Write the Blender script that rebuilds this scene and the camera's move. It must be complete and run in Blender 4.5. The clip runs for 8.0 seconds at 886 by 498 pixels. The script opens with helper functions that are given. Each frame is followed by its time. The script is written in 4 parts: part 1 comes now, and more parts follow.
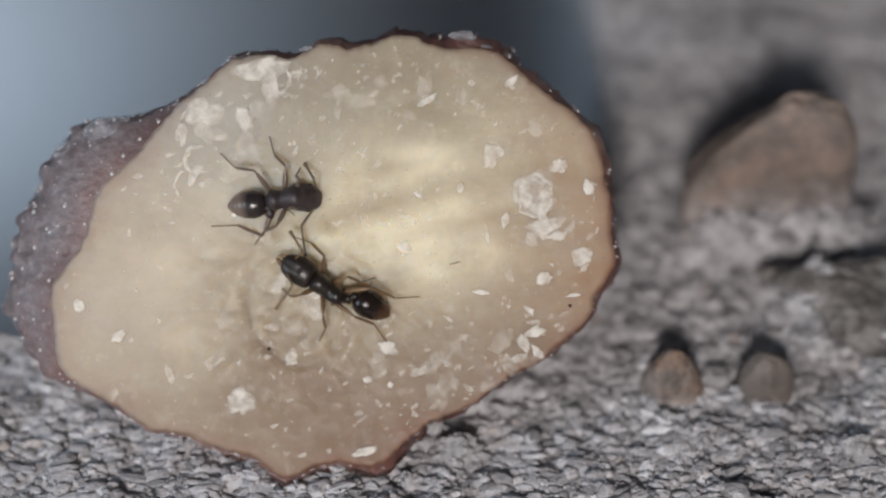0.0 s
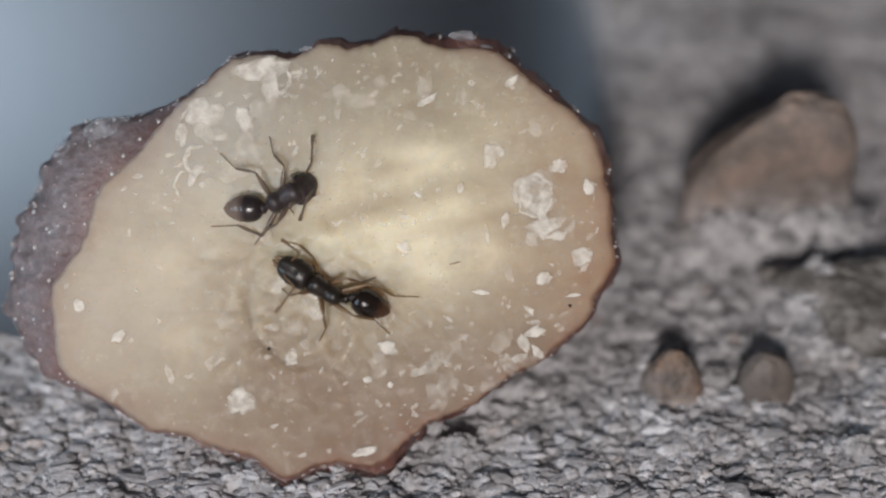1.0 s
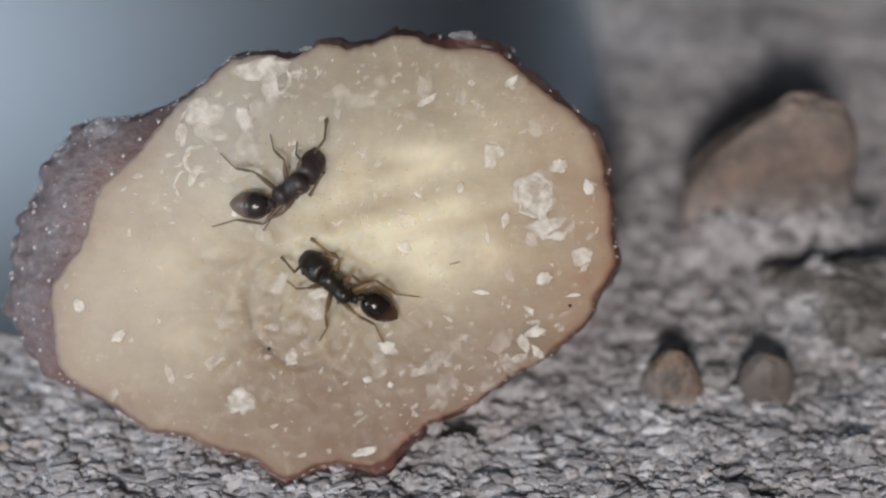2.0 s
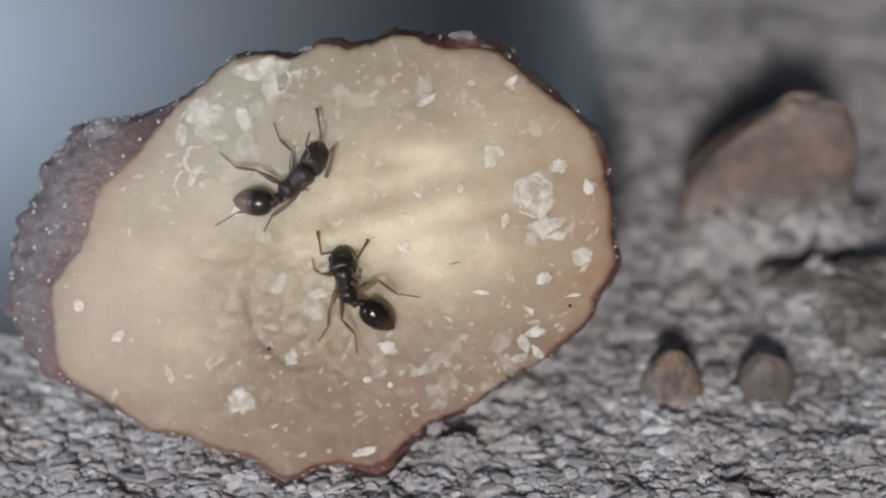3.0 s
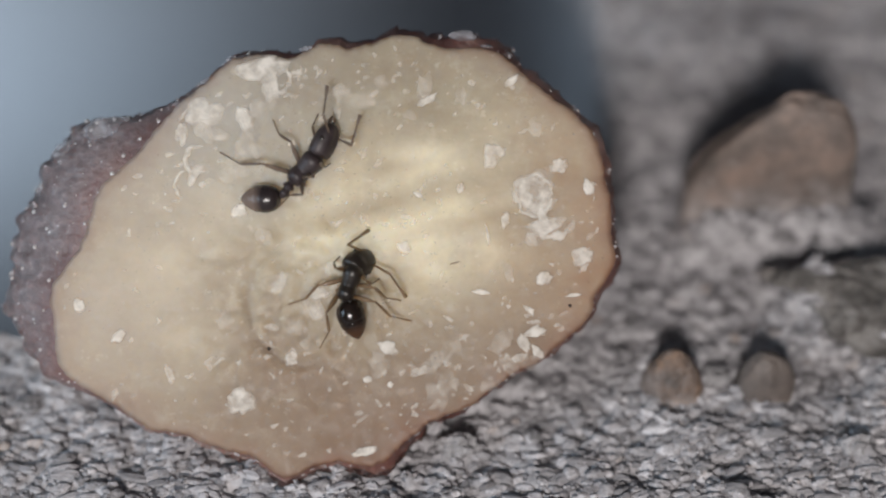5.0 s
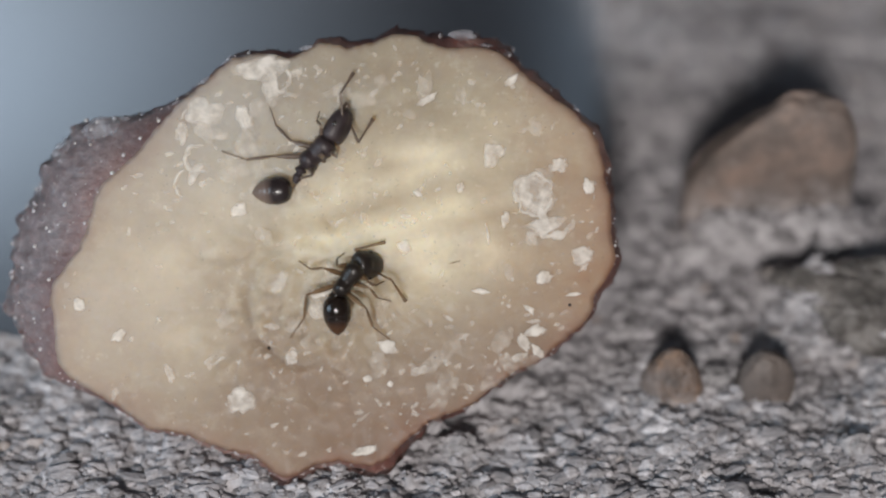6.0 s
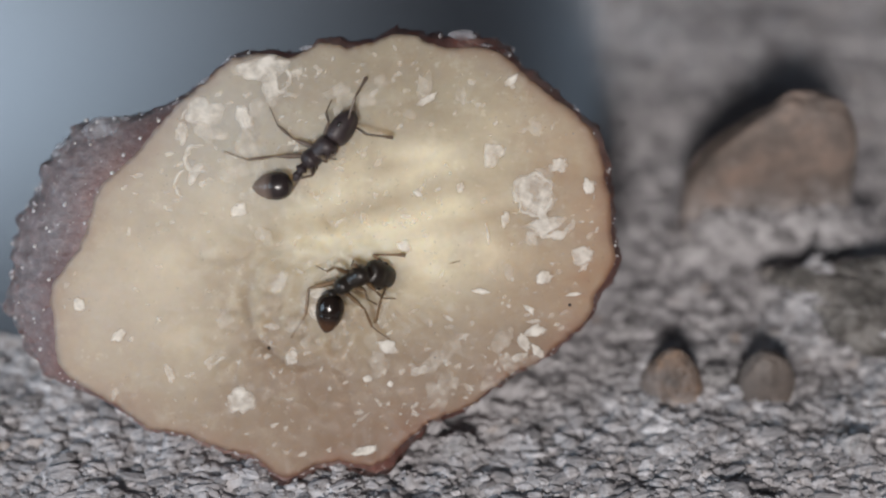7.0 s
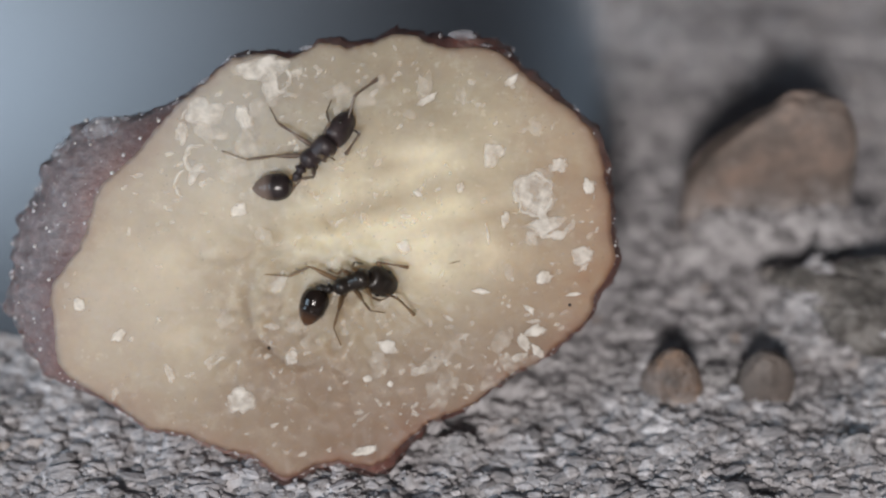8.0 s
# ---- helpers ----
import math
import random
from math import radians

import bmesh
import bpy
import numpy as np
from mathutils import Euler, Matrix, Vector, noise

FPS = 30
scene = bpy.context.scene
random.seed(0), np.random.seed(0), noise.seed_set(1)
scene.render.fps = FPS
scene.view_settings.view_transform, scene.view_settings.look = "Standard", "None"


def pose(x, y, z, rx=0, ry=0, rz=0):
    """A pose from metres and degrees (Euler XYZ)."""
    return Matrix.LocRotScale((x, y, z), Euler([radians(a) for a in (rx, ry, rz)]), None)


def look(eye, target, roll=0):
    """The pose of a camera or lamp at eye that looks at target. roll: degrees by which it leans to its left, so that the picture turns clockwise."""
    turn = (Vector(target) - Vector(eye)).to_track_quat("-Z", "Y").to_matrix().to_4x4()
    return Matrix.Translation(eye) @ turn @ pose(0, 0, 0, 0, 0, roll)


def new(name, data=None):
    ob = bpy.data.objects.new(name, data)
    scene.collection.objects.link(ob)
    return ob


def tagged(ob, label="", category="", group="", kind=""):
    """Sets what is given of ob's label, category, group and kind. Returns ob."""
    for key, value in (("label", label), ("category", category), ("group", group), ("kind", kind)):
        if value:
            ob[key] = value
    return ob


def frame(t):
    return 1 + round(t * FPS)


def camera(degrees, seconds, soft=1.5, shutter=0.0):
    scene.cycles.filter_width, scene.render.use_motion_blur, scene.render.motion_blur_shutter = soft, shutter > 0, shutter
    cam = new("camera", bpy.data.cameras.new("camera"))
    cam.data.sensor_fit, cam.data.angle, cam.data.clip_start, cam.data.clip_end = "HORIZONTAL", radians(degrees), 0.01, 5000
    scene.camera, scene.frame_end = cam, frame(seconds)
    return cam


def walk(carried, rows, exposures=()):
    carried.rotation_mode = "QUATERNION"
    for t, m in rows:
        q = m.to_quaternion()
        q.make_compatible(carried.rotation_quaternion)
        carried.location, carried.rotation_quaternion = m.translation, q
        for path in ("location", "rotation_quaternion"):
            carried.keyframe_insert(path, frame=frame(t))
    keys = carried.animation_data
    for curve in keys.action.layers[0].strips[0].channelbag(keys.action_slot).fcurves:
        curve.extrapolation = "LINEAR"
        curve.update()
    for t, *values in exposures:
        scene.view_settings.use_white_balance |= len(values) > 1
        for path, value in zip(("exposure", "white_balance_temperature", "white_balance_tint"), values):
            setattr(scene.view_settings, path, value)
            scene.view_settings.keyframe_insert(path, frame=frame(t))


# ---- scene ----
MM = 0.001
TILT = 48.0  # degrees by which the camera looks down
# The cut face of the fruit stands square to the view; its axes: x across, y up the face, z out of it.
FACE_HEIGHT = 5.14
FACE = pose(0, 0, FACE_HEIGHT * MM, 90 - TILT, 0, 0)

cam = camera(30, 8.0, soft=2.25)
EYE = FACE @ Vector((0, 0, 51.79 * MM))
cam.data.dof.use_dof = True
cam.data.dof.focus_distance = 51.6 * MM
cam.data.dof.aperture_fstop = 20.0
view = look(EYE, FACE.translation)
# the camera sinks by a hair in the middle of the shot
sunk = view @ pose(0, 0, 0, -0.031, 0, 0)
walk(cam, [(0.0, view), (4.7, view), (5.8, sunk), (8.0, sunk)])

# ---- light: a dim room, a small lamp low beside the camera, a weak cold one off to the side ----
world = bpy.data.worlds.new("room")
scene.world = world
world.use_nodes = True
world.node_tree.nodes["Background"].inputs[0].default_value = (0.80, 0.85, 1.0, 1)
world.node_tree.nodes["Background"].inputs[1].default_value = 0.062


def lamp(name, eye, target, watts, size, colour):
    data = bpy.data.lights.new(name, "AREA")
    data.shape, data.size, data.energy, data.color = "DISK", size * MM, watts, colour
    ob = new(name, data)
    ob.matrix_world = look(Vector(eye) * MM, Vector(target) * MM)
    return ob


lamp("main_lamp", (-16, -145, 104), (0, 2, 3), 0.294, 28, (1.0, 0.940, 0.905))
lamp("side_lamp", (-77, -32, 36), (-10, 0, 1), 0.030, 40, (0.62, 0.82, 1.0))
# unseen cold lamp, added for the blue glow in the hollow behind the slab
data = bpy.data.lights.new("hollow_fill", "SPOT")
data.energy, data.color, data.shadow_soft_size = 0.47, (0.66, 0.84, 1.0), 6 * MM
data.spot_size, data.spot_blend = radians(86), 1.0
fill_lamp = new("hollow_fill", data)
fill_lamp.matrix_world = look((-0.116, 0.168, -0.055), (-0.092, 0.172, -0.140))
scene.view_settings.exposure = 0.0

# ---- materials ----
def material(name, rough=0.5, metal=0.0, spec=0.5):
    mat = bpy.data.materials.new(name)
    mat.use_nodes = True
    b = mat.node_tree.nodes["Principled BSDF"]
    b.inputs["Roughness"].default_value = rough
    b.inputs["Metallic"].default_value = metal
    b.inputs["Specular IOR Level"].default_value = spec
    return mat, mat.node_tree.nodes, mat.node_tree.links, b


def coords(nodes, links, scale=(1, 1, 1), turn=0.0, shift=(0, 0, 0)):
    t = nodes.new("ShaderNodeTexCoord")
    m = nodes.new("ShaderNodeMapping")
    m.inputs["Scale"].default_value = scale
    m.inputs["Rotation"].default_value = (0, 0, radians(turn))
    m.inputs["Location"].default_value = shift
    links.new(t.outputs["Object"], m.inputs["Vector"])
    return m.outputs["Vector"]


def grain(nodes, links, vec, scale, detail=4.0, rough=0.55):
    n = nodes.new("ShaderNodeTexNoise")
    n.inputs["Scale"].default_value = scale
    n.inputs["Detail"].default_value = detail
    n.inputs["Roughness"].default_value = rough
    links.new(vec, n.inputs["Vector"])
    return n.outputs["Fac"]


def ramp(nodes, links, fac, stops):
    r = nodes.new("ShaderNodeValToRGB")
    while len(r.color_ramp.elements) < len(stops):
        r.color_ramp.elements.new(0.5)
    for e, (p, c) in zip(r.color_ramp.elements, stops):
        e.position, e.color = p, (*c, 1) if len(c) == 3 else c
    links.new(fac, r.inputs["Fac"])
    return r.outputs["Color"]


def mix(nodes, links, fac, a, b, kind="MIX"):
    m = nodes.new("ShaderNodeMix")
    m.data_type, m.blend_type = "RGBA", kind
    for sock, v in ((m.inputs[0], fac), (m.inputs[6], a), (m.inputs[7], b)):
        if isinstance(v, bpy.types.NodeSocket):
            links.new(v, sock)
        else:
            sock.default_value = v if not isinstance(v, tuple) or len(v) == 4 else (*v, 1)
    return m.outputs[2]


def sums(nodes, links, kind, a, b, clamp=False):
    m = nodes.new("ShaderNodeMath")
    m.operation, m.use_clamp = kind, clamp
    for sock, v in zip(m.inputs, (a, b)):
        if isinstance(v, bpy.types.NodeSocket):
            links.new(v, sock)
        else:
            sock.default_value = v
    return m.outputs[0]


def bump(nodes, links, b, height, strength, distance):
    n = nodes.new("ShaderNodeBump")
    n.inputs["Strength"].default_value = strength
    n.inputs["Distance"].default_value = distance
    links.new(height, n.inputs["Height"])
    links.new(n.outputs["Normal"], b.inputs["Normal"])


def near(nodes, links, vec, centre, radii, turn=0.0):
    """1 at the middle of an ellipse on the face, falling to 0 at its edge (millimetres)."""
    m = nodes.new("ShaderNodeMapping")
    m.vector_type = "TEXTURE"
    m.inputs["Location"].default_value = (centre[0] * MM, centre[1] * MM, 0)
    m.inputs["Rotation"].default_value = (0, 0, radians(turn))
    m.inputs["Scale"].default_value = (radii[0] * MM, radii[1] * MM, 1)
    links.new(vec, m.inputs["Vector"])
    flat = nodes.new("ShaderNodeVectorMath")
    flat.operation = "MULTIPLY"
    flat.inputs[1].default_value = (1, 1, 0)
    links.new(m.outputs["Vector"], flat.inputs[0])
    g = nodes.new("ShaderNodeTexGradient")
    g.gradient_type = "SPHERICAL"
    links.new(flat.outputs[0], g.inputs["Vector"])
    return g.outputs["Fac"]


def flesh_material():
    mat, nodes, links, b = material("fruit_flesh", rough=0.42, spec=0.3)
    raw = coords(nodes, links)
    wide = grain(nodes, links, raw, 260, 3)
    fine = grain(nodes, links, raw, 2600, 5, 0.6)
    streak = grain(nodes, links, coords(nodes, links, (160, 900, 300), -14), 1.0, 4, 0.5)
    # pale pith in the middle, clearer watery flesh round it
    pith = near(nodes, links, raw, (-0.9, 0.9), (8.5, 5.2), 4)
    for centre, radii, turn in (((-8.2, -3.0), (2.6, 2.4), 0), ((-8.8, -0.6), (3.6, 2.3), 15), ((-7.0, 1.2), (3.0, 3.4), 0), ((0.6, -0.2), (5.2, 1.9), 12), ((-0.7, 2.7), (5.0, 1.8), 14)):
        spot = near(nodes, links, raw, centre, radii, turn)
        pith = sums(nodes, links, "MAXIMUM", pith, sums(nodes, links, "MULTIPLY", spot, 0.72 if centre[0] < -5 else 1.0))
    pith = sums(nodes, links, "ADD", pith, sums(nodes, links, "MULTIPLY", sums(nodes, links, "SUBTRACT", wide, 0.5), 0.9))
    pith = sums(nodes, links, "ADD", pith, sums(nodes, links, "MULTIPLY", sums(nodes, links, "SUBTRACT", streak, 0.5), 0.45))
    tone = ramp(nodes, links, pith, [(0.0, (0.335, 0.27, 0.205)), (0.22, (0.40, 0.345, 0.262)), (0.48, (0.505, 0.452, 0.350)), (0.80, (0.705, 0.648, 0.498))])
    mist = ramp(nodes, links, grain(nodes, links, coords(nodes, links, shift=(0.4, 0.2, 0.1)), 420, 4, 0.6), [(0.42, (0, 0, 0)), (0.68, (1, 1, 1))])
    tone = mix(nodes, links, sums(nodes, links, "MULTIPLY", mist, 0.68), tone, (0.38, 0.322, 0.24))
    vein = ramp(nodes, links, grain(nodes, links, coords(nodes, links, (700, 1300, 700), 12), 1.0, 6, 0.7), [(0.52, (0, 0, 0)), (0.72, (1, 1, 1))])
    tone = mix(nodes, links, sums(nodes, links, "MULTIPLY", vein, 0.25), tone, (0.66, 0.60, 0.49))
    cloud = ramp(nodes, links, grain(nodes, links, coords(nodes, links, shift=(0.7, 0.1, 0.3)), 1000, 5, 0.65), [(0.54, (0, 0, 0)), (0.70, (1, 1, 1))])
    tone = mix(nodes, links, sums(nodes, links, "MULTIPLY", cloud, 0.6), tone, (0.62, 0.582, 0.49))
    fleck = ramp(nodes, links, grain(nodes, links, coords(nodes, links, shift=(0.2, 0.5, 0.9)), 3400, 3, 0.6), [(0.62, (0, 0, 0)), (0.68, (1, 1, 1))])
    tone = mix(nodes, links, sums(nodes, links, "MULTIPLY", fleck, 0.45), tone, (0.70, 0.66, 0.57))
    for centre, radii, turn, deep in (((-2.0, 1.3), (4.8, 0.6), 15, 0.7), ((1.2, 0.9), (3.2, 0.4), 12, 0.5), ((-1.6, 2.55), (1.3, 0.4), 5, 0.6), ((-6.5, -0.3), (2.2, 0.6), 35, 0.5), ((-4.6, 3.1), (1.6, 0.8), 30, 0.6)):
        tone = mix(nodes, links, sums(nodes, links, "MULTIPLY", near(nodes, links, raw, centre, radii, turn), deep), tone, (0.36, 0.29, 0.20))
    warm = near(nodes, links, raw, (6.8, -0.8), (6.6, 10.0))
    warm = sums(nodes, links, "ADD", warm, sums(nodes, links, "MULTIPLY", sums(nodes, links, "SUBTRACT", grain(nodes, links, raw, 620, 4, 0.6), 0.5), sums(nodes, links, "MULTIPLY", warm, 1.6)), True)
    tone = mix(nodes, links, warm, tone, (0.31, 0.186, 0.112))
    # cool grey of the upper left, with the cold haze there put into it
    clear = near(nodes, links, raw, (-8.0, 4.4), (6.4, 4.8), 0)
    tone = mix(nodes, links, sums(nodes, links, "MULTIPLY", clear, 0.95), tone, (0.45, 0.427, 0.39))
    milky = near(nodes, links, raw, (-10.8, -1.6), (5.6, 6.6), -20)
    tone = mix(nodes, links, sums(nodes, links, "MULTIPLY", milky, 0.9, True), tone, (0.475, 0.415, 0.348))
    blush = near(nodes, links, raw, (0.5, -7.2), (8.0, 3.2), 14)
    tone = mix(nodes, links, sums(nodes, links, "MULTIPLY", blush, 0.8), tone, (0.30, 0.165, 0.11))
    # brown deepens towards the bottom of the face, a little at lower right
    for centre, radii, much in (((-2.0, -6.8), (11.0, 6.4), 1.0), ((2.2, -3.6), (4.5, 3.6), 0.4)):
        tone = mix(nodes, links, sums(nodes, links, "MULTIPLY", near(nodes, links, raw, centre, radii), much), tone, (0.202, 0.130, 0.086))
    # the skin's red seeps into the outermost flesh
    edge = nodes.new("ShaderNodeAttribute")
    edge.attribute_name = "margin"
    seep = sums(nodes, links, "MULTIPLY", edge.outputs["Fac"], sums(nodes, links, "ADD", grain(nodes, links, raw, 700, 4, 0.6), 0.25), True)
    tone = mix(nodes, links, sums(nodes, links, "MULTIPLY", seep, 0.85, True), tone, (0.225, 0.105, 0.072))
    tone = mix(nodes, links, sums(nodes, links, "MULTIPLY", near(nodes, links, raw, (-2.6, 5.8), (7.0, 3.6)), 0.5), tone, (0.27, 0.24, 0.18))
    tone = mix(nodes, links, 1.0, tone, (1.0, 0.982, 0.955), "MULTIPLY")
    tone = mix(nodes, links, 0.22, tone, ramp(nodes, links, fine, [(0.3, (0.62, 0.56, 0.48)), (0.7, (1.1, 1.08, 1.05))]), "MULTIPLY")
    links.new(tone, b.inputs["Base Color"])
    b.inputs["Subsurface Weight"].default_value = 1.0
    b.inputs["Subsurface Radius"].default_value = (1.0, 0.80, 0.58)
    b.inputs["Subsurface Scale"].default_value = 2.0 * MM
    links.new(ramp(nodes, links, fine, [(0.3, (0.42, 0.42, 0.42)), (0.7, (0.65, 0.65, 0.65))]), b.inputs["Roughness"])
    bump(nodes, links, b, sums(nodes, links, "ADD", fine, grain(nodes, links, raw, 900, 3)), 0.2, 0.03 * MM)
    return mat


def skin_material():
    mat, nodes, links, b = material("fruit_skin", rough=0.45, spec=0.5)
    raw = coords(nodes, links)
    wide = grain(nodes, links, raw, 420, 4)
    fine = grain(nodes, links, raw, 3200, 4, 0.65)
    tone = ramp(nodes, links, wide, [(0.3, (0.095, 0.036, 0.030)), (0.5, (0.19, 0.090, 0.074)), (0.72, (0.33, 0.21, 0.18))])
    ashen = near(nodes, links, raw, (-12.5, 1.4), (8.5, 9.5))
    depth = nodes.new("ShaderNodeSeparateXYZ")
    links.new(raw, depth.inputs[0])
    behind = ramp(nodes, links, sums(nodes, links, "MULTIPLY", depth.outputs[2], -1 / (2 * MM)), [(0.07, (0.45, 0.45, 0.45)), (0.20, (1, 1, 1))])
    ashen = sums(nodes, links, "MULTIPLY", sums(nodes, links, "MULTIPLY", ashen, 1.5, True), behind)
    tone = mix(nodes, links, ashen, tone, ramp(nodes, links, fine, [(0.3, (0.112, 0.090, 0.093)), (0.6, (0.200, 0.167, 0.172)), (0.8, (0.39, 0.348, 0.355))]))
    links.new(tone, b.inputs["Base Color"])
    b.inputs["Subsurface Weight"].default_value = 0.65
    b.inputs["Subsurface Radius"].default_value = (1.0, 0.5, 0.4)
    b.inputs["Subsurface Scale"].default_value = 0.8 * MM
    bump(nodes, links, b, sums(nodes, links, "ADD", fine, sums(nodes, links, "ADD", wide, grain(nodes, links, raw, 1300, 3))), 0.7, 0.14 * MM)
    return mat


def plain_material(name, low, high, scale, rough=0.6, spec=0.4, lift=0.4, depth=0.03, sss=0.0):
    mat, nodes, links, b = material(name, rough=rough, spec=spec)
    raw = coords(nodes, links)
    fine = grain(nodes, links, raw, scale, 5, 0.6)
    links.new(ramp(nodes, links, fine, [(0.3, low), (0.7, high)]), b.inputs["Base Color"])
    if sss:
        b.inputs["Subsurface Weight"].default_value = sss
        b.inputs["Subsurface Radius"].default_value = (1.0, 0.7, 0.45)
        b.inputs["Subsurface Scale"].default_value = 0.25 * MM
    bump(nodes, links, b, fine, lift, depth * MM)
    return mat


def grit_material(name, single):
    mat, nodes, links, b = material(name, rough=0.7, spec=0.3)
    each = nodes.new("ShaderNodeObjectInfo").outputs["Random"] if single else nodes.new("ShaderNodeNewGeometry").outputs["Random Per Island"]
    raw = coords(nodes, links)
    fine = grain(nodes, links, raw, 5200, 4, 0.65)
    wide = grain(nodes, links, raw, 190, 3)
    tone = ramp(nodes, links, each, [(0.0, (0.23, 0.223, 0.23)), (0.35, (0.39, 0.379, 0.39)), (0.8, (0.51, 0.496, 0.51)), (0.97, (0.67, 0.655, 0.67)), (1.0, (0.42, 0.36, 0.325))])
    tone = mix(nodes, links, 0.75, tone, ramp(nodes, links, fine, [(0.3, (0.52, 0.52, 0.53)), (0.7, (1.3, 1.3, 1.3))]), "MULTIPLY")
    tone = mix(nodes, links, 0.6, tone, ramp(nodes, links, wide, [(0.35, (0.62, 0.60, 0.60)), (0.65, (1.1, 1.1, 1.1))]), "MULTIPLY")
    links.new(tone, b.inputs["Base Color"])
    bump(nodes, links, b, sums(nodes, links, "ADD", fine, grain(nodes, links, raw, 2300, 3)), 0.9, 0.16 * MM)
    return mat


def shell_material(name, low, high, rough, tail=None, start=0.6):
    """Hard glossy body of an ant; tail: colour of the paler hind part, along the part's own x axis."""
    mat, nodes, links, b = material(name, rough=rough, spec=0.45)
    raw = coords(nodes, links)
    fine = grain(nodes, links, raw, 9000, 4, 0.6)
    tone = ramp(nodes, links, grain(nodes, links, raw, 2200, 3), [(0.3, low), (0.7, high)])
    if tail:
        x = nodes.new("ShaderNodeSeparateXYZ")
        links.new(raw, x.inputs[0])
        back = ramp(nodes, links, sums(nodes, links, "MULTIPLY", x.outputs[0], -1 / (1.3 * MM)), [(start - 0.06, (0, 0, 0)), (start + 0.16, (1, 1, 1))])
        tone = mix(nodes, links, back, tone, tail)
    links.new(tone, b.inputs["Base Color"])
    bump(nodes, links, b, fine, 0.5, 0.02 * MM)
    return mat


FLESH = flesh_material()
SKIN = skin_material()


def flake_material(name, cover, tint=(1.0, 1.0, 1.0), tapered=False):
    """Dried starch, in places so thin that the flesh shows through; tapered: it thins out towards its edge."""
    mat, nodes, links, b = material(name, rough=0.7, spec=0.2)
    raw = coords(nodes, links)
    fine = grain(nodes, links, raw, 2600, 5, 0.6)
    links.new(ramp(nodes, links, fine, [(0.3, (0.64 * tint[0], 0.59 * tint[1], 0.52 * tint[2])), (0.7, (0.82 * tint[0], 0.785 * tint[1], 0.72 * tint[2]))]), b.inputs["Base Color"])
    alpha = ramp(nodes, links, grain(nodes, links, raw, 1900, 3), [(0.36, (cover[0],) * 3), (0.6, (cover[1],) * 3)])
    if tapered:
        body = nodes.new("ShaderNodeAttribute")
        body.attribute_name = "thickness"
        alpha = sums(nodes, links, "MULTIPLY", alpha, body.outputs["Fac"])
    links.new(alpha, b.inputs["Alpha"])
    bump(nodes, links, b, fine, 0.4, 0.03 * MM)
    return mat


FLAKE = flake_material("dried_starch", (0.30, 0.76), (1.0, 1.0, 1.0), True)
DUST = flake_material("starch_film", (0.05, 0.44), (1.04, 1.03, 1.02))
FILM = flake_material("clear_starch_film", (0.04, 0.32), (1.0, 0.99, 0.97), True)
SPECK = plain_material("black_speck", (0.012, 0.011, 0.010), (0.03, 0.028, 0.025), 9000)
HAIR = plain_material("brown_fibre", (0.10, 0.06, 0.03), (0.18, 0.11, 0.06), 5000)
CRYSTAL = plain_material("sugar_grain", (0.42, 0.38, 0.38), (0.72, 0.70, 0.70), 4000, rough=0.12, spec=0.9, sss=0.2)
PULP = flake_material("clear_pulp", (0.16, 0.5), (0.55, 0.58, 0.69))
GRIT = grit_material("grey_grit", False)
GRAIN = grit_material("grey_grain", True)
BED = plain_material("bed_under_grit", (0.24, 0.233, 0.24), (0.52, 0.505, 0.52), 2400, 0.8, 0.3, 0.8, 0.12)


def dusty_stone(name, low, mid, high, scale, top, lift, depth):
    """A brown stone with grey sand clinging to its foot; top: height in millimetres to which the sand reaches."""
    mat, nodes, links, b = material(name, rough=0.6, spec=0.35)
    raw = coords(nodes, links)
    wide, fine = grain(nodes, links, raw, scale, 4, 0.6), grain(nodes, links, raw, 3200, 4, 0.6)
    tone = ramp(nodes, links, wide, [(0.32, low), (0.5, mid), (0.66, high)])
    x = nodes.new("ShaderNodeSeparateXYZ")
    links.new(raw, x.inputs[0])
    clinging = sums(nodes, links, "SUBTRACT", grain(nodes, links, raw, 1300, 5, 0.7), sums(nodes, links, "MULTIPLY", sums(nodes, links, "SUBTRACT", x.outputs[2], top * MM), 0.16 / MM))
    sand = ramp(nodes, links, clinging, [(0.42, (0, 0, 0)), (0.72, (1, 1, 1))])
    tone = mix(nodes, links, sums(nodes, links, "MULTIPLY", sand, 0.75), tone, ramp(nodes, links, fine, [(0.3, (0.22, 0.20, 0.195)), (0.7, (0.46, 0.42, 0.41))]))
    links.new(tone, b.inputs["Base Color"])
    bump(nodes, links, b, sums(nodes, links, "ADD", wide, fine), lift, depth * MM)
    return mat


CRUST = dusty_stone("brown_crust", (0.055, 0.051, 0.048), (0.15, 0.137, 0.127), (0.32, 0.30, 0.283), 1000, -0.3, 1.0, 0.5)
RUST = dusty_stone("rusty_stone", (0.08, 0.069, 0.063), (0.16, 0.128, 0.112), (0.27, 0.20, 0.165), 520, 3.2, 0.6, 0.2)
ORANGE = dusty_stone("orange_stone", (0.085, 0.07, 0.062), (0.17, 0.125, 0.10), (0.31, 0.19, 0.12), 900, 1.2, 0.9, 0.25)
DUSK = dusty_stone("taupe_stone", (0.10, 0.085, 0.078), (0.14, 0.118, 0.106), (0.19, 0.150, 0.128), 900, -0.4, 0.5, 0.1)
LUMP = plain_material("cemented_grit", (0.20, 0.195, 0.20), (0.44, 0.43, 0.44), 3000, 0.75, 0.25, 1.0, 0.2)
